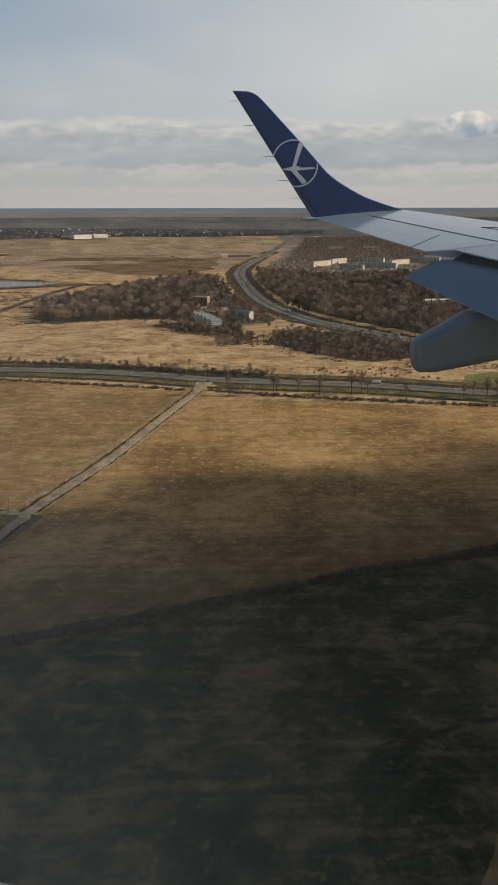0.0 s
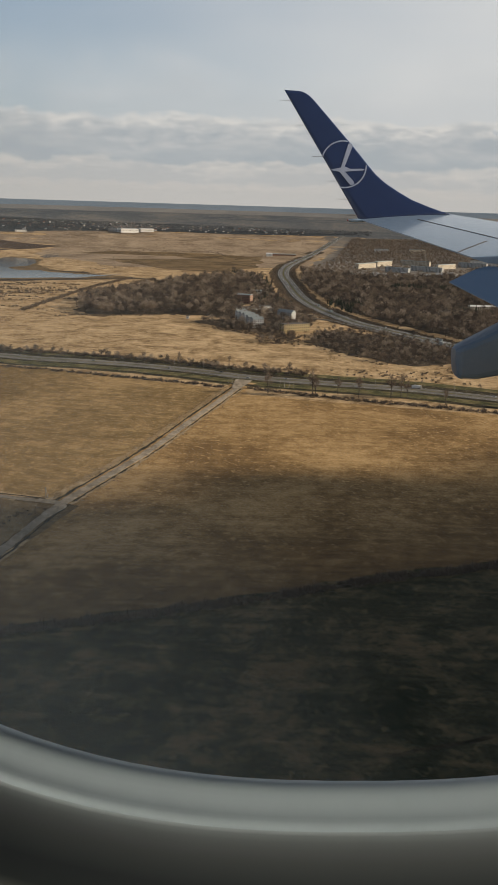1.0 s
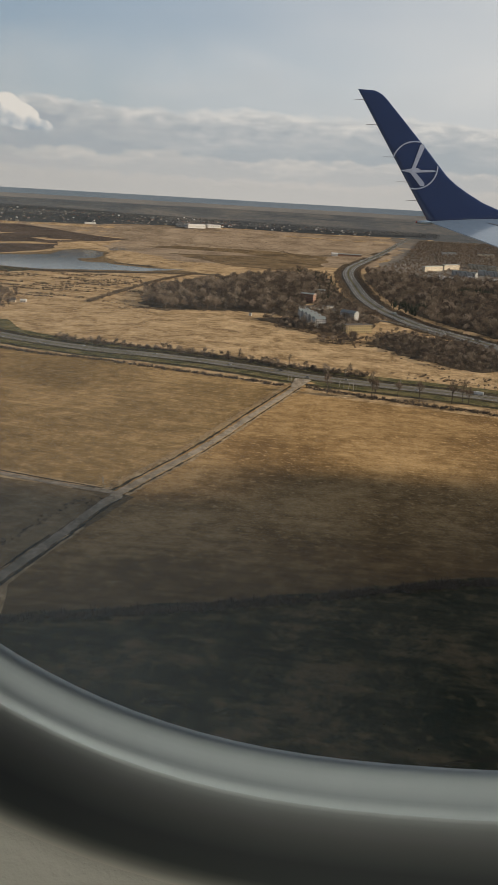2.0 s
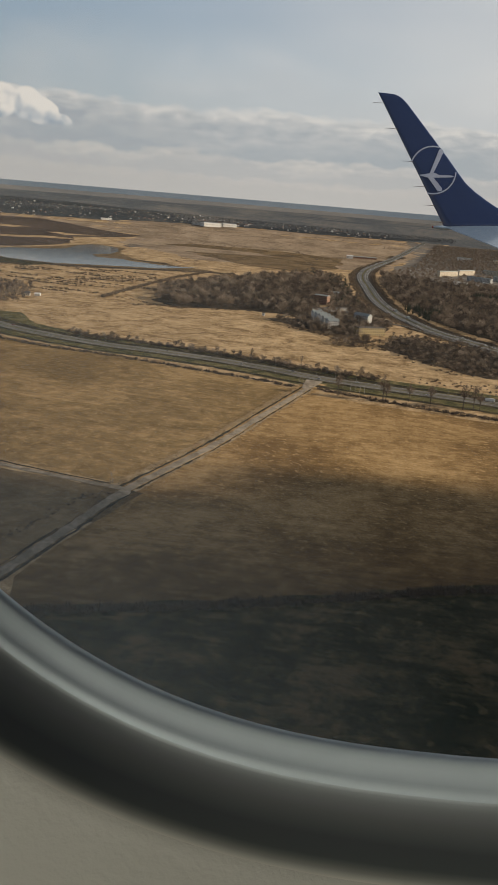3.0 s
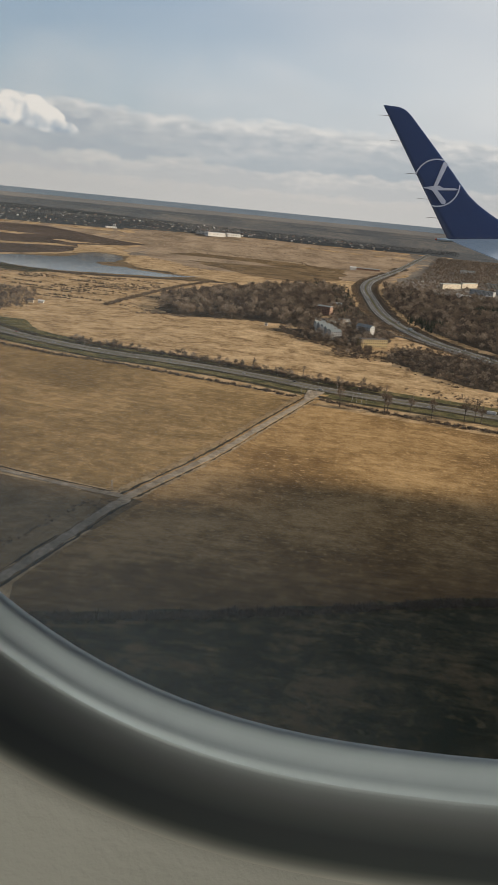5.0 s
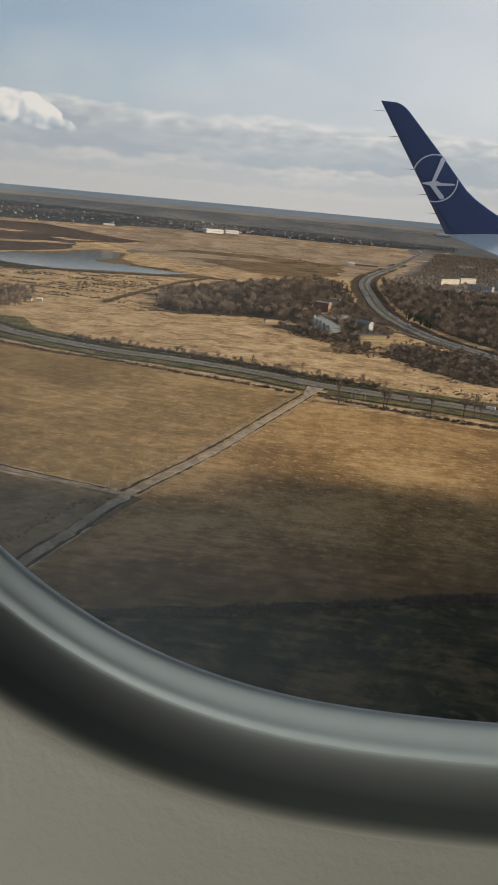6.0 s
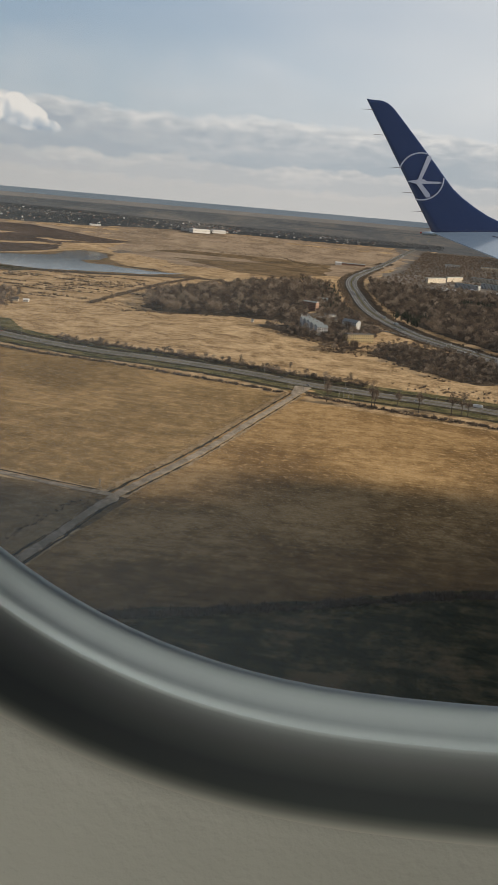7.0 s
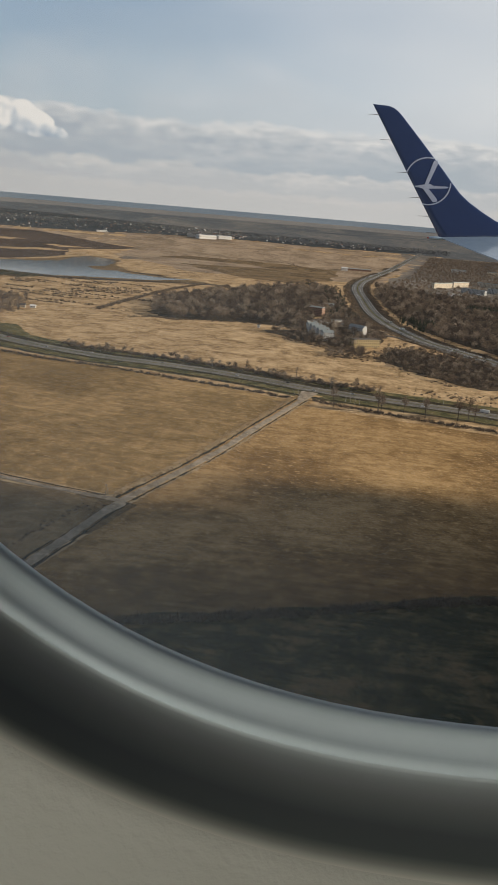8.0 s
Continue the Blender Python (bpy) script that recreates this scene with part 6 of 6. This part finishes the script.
def build_fairing():
    """Canoe-shaped flap track fairing: side outlines at several widths."""
    rows = [(2.47, -1.295, -1.40, 0.08), (2.50, -1.270, -1.54, 0.12), (2.53, -1.250, -1.582, 0.14), (2.70, -1.16, -1.578, 0.17), (3.02, -0.985, -1.52, 0.20), (3.40, -0.93, -1.45, 0.22), (4.0, -0.88, -1.33, 0.22), (4.7, -0.84, -1.18, 0.18), (5.3, -0.85, -1.0, 0.08)]
    vs, fs = [], []
    l0 = 8.2
    for f, top, low, w in rows:
        mid = (top + low) / 2
        h = (top - low) / 2
        for k in range(16):
            a = 2 * math.pi * k / 16
            ca, sa = math.cos(a), math.sin(a)
            vs.append((f, l0 + w * math.copysign(abs(ca) ** 0.4, ca), mid + h * math.copysign(abs(sa) ** 0.4, sa)))
    for i in range(len(rows) - 1):
        for k in range(16):
            a, b = i * 16 + k, i * 16 + (k + 1) % 16
            fs.append((a, b, b + 16, a + 16))
    fs += [tuple(range(16)), tuple(range((len(rows) - 1) * 16, len(rows) * 16))]
    wing_part("flap_fairing", vs, fs, FAIRING_PAINT, "dark grey canoe-shaped flap track fairing")
    vs, fs = [], []
    limb(vs, fs, Vector((3.75, 8.2, -0.62)), Vector((3.7, 8.2, -1.0)), 0.1, 0.12, 8)
    wing_part("fairing_mount", [tuple(v) for v in vs], fs, FAIRING_PAINT)


panel = build_wing_panel()
seam(panel, (2.90, 11.85), (3.53, 9.86), 0.008)
seam(panel, (3.53, 9.86), (3.86, 8.9), 0.008)
seam(panel, (2.80, 9.5), (3.28, 10.0), 0.010)
seam(panel, (3.89, 10.28), (4.25, 10.1), 0.005)
seam(panel, (3.89, 10.28), (4.32, 9.4), 0.005)
build_winglet()
build_flap()
build_fairing()


# ---- the aircraft: cabin and window ----
WIN_F, WIN_Z, WIN_L, WIN_A, WIN_B, WIN_N = 0.0341, 0.1019, 0.1587, 0.1352, 0.19, 2.450


def rim_point(a, r):
    """On the window's rounded outline, r metres outward."""
    c, s = math.cos(a), math.sin(a)
    x, z = WIN_A * math.copysign(abs(c) ** (2 / WIN_N), c), WIN_B * math.copysign(abs(s) ** (2 / WIN_N), s)
    gx = math.copysign(abs(x / WIN_A) ** (WIN_N - 1), x) / WIN_A
    gz = math.copysign(abs(z / WIN_B) ** (WIN_N - 1), z) / WIN_B
    g = math.hypot(gx, gz)
    return WIN_F + x + gx / g * r, WIN_Z + z + gz / g * r


window = new("window_1")
window.matrix_basis = Matrix.Translation(craft(WIN_F, WIN_L, WIN_Z))
tagged(window, "oval cabin window with a pale grey rim", "window", kind="structure")
TO_WINDOW = window.matrix_basis.inverted()


def swept(name, profile, material, label, smooth=True, seg=160):
    vs, fs = [], []
    n = len(profile)
    for k in range(seg):
        a = 2 * math.pi * (k + 0.5) / seg
        for r, l in profile:
            f, z = rim_point(a, r)
            vs.append(TO_WINDOW @ craft(f, l, z))
    for k in range(seg):
        for i in range(n - 1):
            a, b = k * n + i, ((k + 1) % seg) * n + i
            fs.append((a, b, b + 1, a + 1))
    me = fix_normals(mesh_of(name, vs, fs, material, smooth))
    uv = me.uv_layers.new(name="across")
    for lp in me.loops:
        uv.data[lp.index].uv = ((lp.vertex_index % n) / (n - 1), (lp.vertex_index // n) / seg)
    ob = new(name, me)
    ob.parent = window
    ob["label"] = label
    return ob


swept("outer_reveal", [(0.125, 0.262), (0.085, 0.225), (0.042, 0.195), (0.012, 0.172), (0.0015, 0.1627)], RIM, "pale outer window reveal")
swept("rim", [(0.0015, 0.1627), (0.0004, 0.1612), (0.0, 0.1598), (0.0002, 0.1588), (0.0008, 0.1581), (0.0016, 0.1576), (0.0024, 0.1571), (0.0031, 0.1566), (0.0036, 0.1560),
              (0.0039, 0.1555), (0.0044, 0.1551), (0.0052, 0.1550), (0.0059, 0.1553)], RIM, "pale grey moulded rim with two raised beads")
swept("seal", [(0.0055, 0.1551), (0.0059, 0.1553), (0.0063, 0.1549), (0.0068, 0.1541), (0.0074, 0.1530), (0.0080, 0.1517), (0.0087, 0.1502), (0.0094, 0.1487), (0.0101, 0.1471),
               (0.0108, 0.1456), (0.0114, 0.1443), (0.0120, 0.1431), (0.0127, 0.1422), (0.0136, 0.1416)], SEAL, "concave window seal with soft shade painted across")
swept("lining_edge", [(0.0132, 0.1421), (0.0138, 0.1415), (0.016, 0.1411), (0.026, 0.1402), (0.06, 0.137), (0.12, 0.133), (0.25, 0.131), (0.42, 0.131)], LINING, "smooth warm grey cabin lining")
vs = []
for k in range(64):
    f, z = rim_point(2 * math.pi * (k + 0.5) / 64, 0.045)
    vs.append(TO_WINDOW @ craft(f, 0.198, z))
pane = new("pane", mesh_of("pane", vs, [tuple(range(64))], GLASS))
pane.parent = window
pane.visible_shadow = False


def skin_patch():
    """The outer skin round the window, following the fuselage."""
    vs, fs = [], []
    steps = (0.125, 0.16, 0.22, 0.30, 0.42)
    for k in range(96):
        a = 2 * math.pi * (k + 0.5) / 96
        for r in steps:
            f, z = rim_point(a, r)
            f = min(0.44, max(-0.40, f))
            z = min(0.62, max(-0.46, z))
            vs.append(TO_WINDOW @ craft(f, -1.30 + math.sqrt(1.565 ** 2 - (z + 0.10) ** 2), z))
    n = len(steps)
    for k in range(96):
        for i in range(n - 1):
            p, q = k * n + i, ((k + 1) % 96) * n + i
            fs.append((p, q, q + 1, p + 1))
    ob = new("outer_skin", fix_normals(mesh_of("outer_skin", vs, fs, SKIN, True)))
    ob.parent = window


skin_patch()


def tube(name, radius, f0, f1, material, label):
    """Fuselage shell with window openings on both sides and closed ends."""
    cl, cz, seg = -1.30, -0.10, 72
    fs_at = []
    f = f0
    while f < f1 - 0.01:
        fs_at.append(f)
        f += 0.2
    fs_at.append(f1)
    vs, faces = [], []
    for f in fs_at:
        for k in range(seg):
            a = 2 * math.pi * k / seg
            vs.append(craft(f, cl + radius * math.cos(a), cz + radius * math.sin(a)))
    for i in range(len(fs_at) - 1):
        fm = (fs_at[i] + fs_at[i + 1]) / 2
        for k in range(seg):
            a = 2 * math.pi * (k + 0.5) / seg
            l, z = cl + radius * math.cos(a), cz + radius * math.sin(a)
            if l > 0 and abs(z - WIN_Z) < 0.42 and abs(fm - WIN_F) < 0.36:
                continue
            if abs(z - WIN_Z) < 0.25:
                if l < -2 and abs((fm + 0.4) % 0.8 - 0.4) < 0.21:
                    continue
            p, q = i * seg + k, i * seg + (k + 1) % seg
            faces.append((p, q, q + seg, p + seg))
    faces += [tuple(range(seg)), tuple(range((len(fs_at) - 1) * seg, len(fs_at) * seg))]
    return tagged(new(name, fix_normals(mesh_of(name, vs, faces, material, False))), label, "fuselage", kind="structure")


fuselage = tube("fuselage", 1.56, -4.0, 8.0, SKIN, "white painted airliner fuselage section")
for k in range(-4, 10):
    if k == 0:
        continue
    vs = []
    for i in range(32):
        f, z = rim_point(2 * math.pi * (i + 0.5) / 32, -0.01)
        f += 0.8 * k
        if not -3.9 < f < 7.9:
            continue
        vs.append(craft(f, -1.30 + math.sqrt(1.568 ** 2 - (z + 0.10) ** 2), z))
    if len(vs) == 32:
        ob = new("window_pane", mesh_of("window_pane", vs, [tuple(range(32))], DARK_GLASS))
        ob.parent = fuselage
tube("wall_cabin", 1.52, -3.9, 7.9, LINING, "warm grey curved cabin wall")
bm = bmesh.new()
box(bm, (11.6, 2.3, 0.06), (0, 0, 0))
me = bpy.data.meshes.new("floor")
bm.to_mesh(me)
bm.free()
me.materials.append(CARPET)
floor = new("floor", me)
floor.matrix_basis = Matrix.Translation(craft(2.0, -1.30, -1.05)) @ Matrix.Rotation(FLY, 4, "Z")
tagged(floor, "grey carpeted cabin floor", "floor", kind="structure")
# added lamps out of view, narrowed and aimed so the lining darkens forward
for f in (-3.6, -2.8, -2.0):
    lamp = bpy.data.lights.new("lining_fill", "AREA")
    lamp.shape, lamp.size, lamp.size_y, lamp.energy, lamp.color = "RECTANGLE", 0.3, 0.4, 1.15, (1.0, 0.97, 0.88)
    lamp.spread = radians(27)
    ob = new("lining_fill", lamp)
    ob.matrix_world = look(craft(f, -2.70, 0.10), craft(-0.62, 0.1, -0.05))
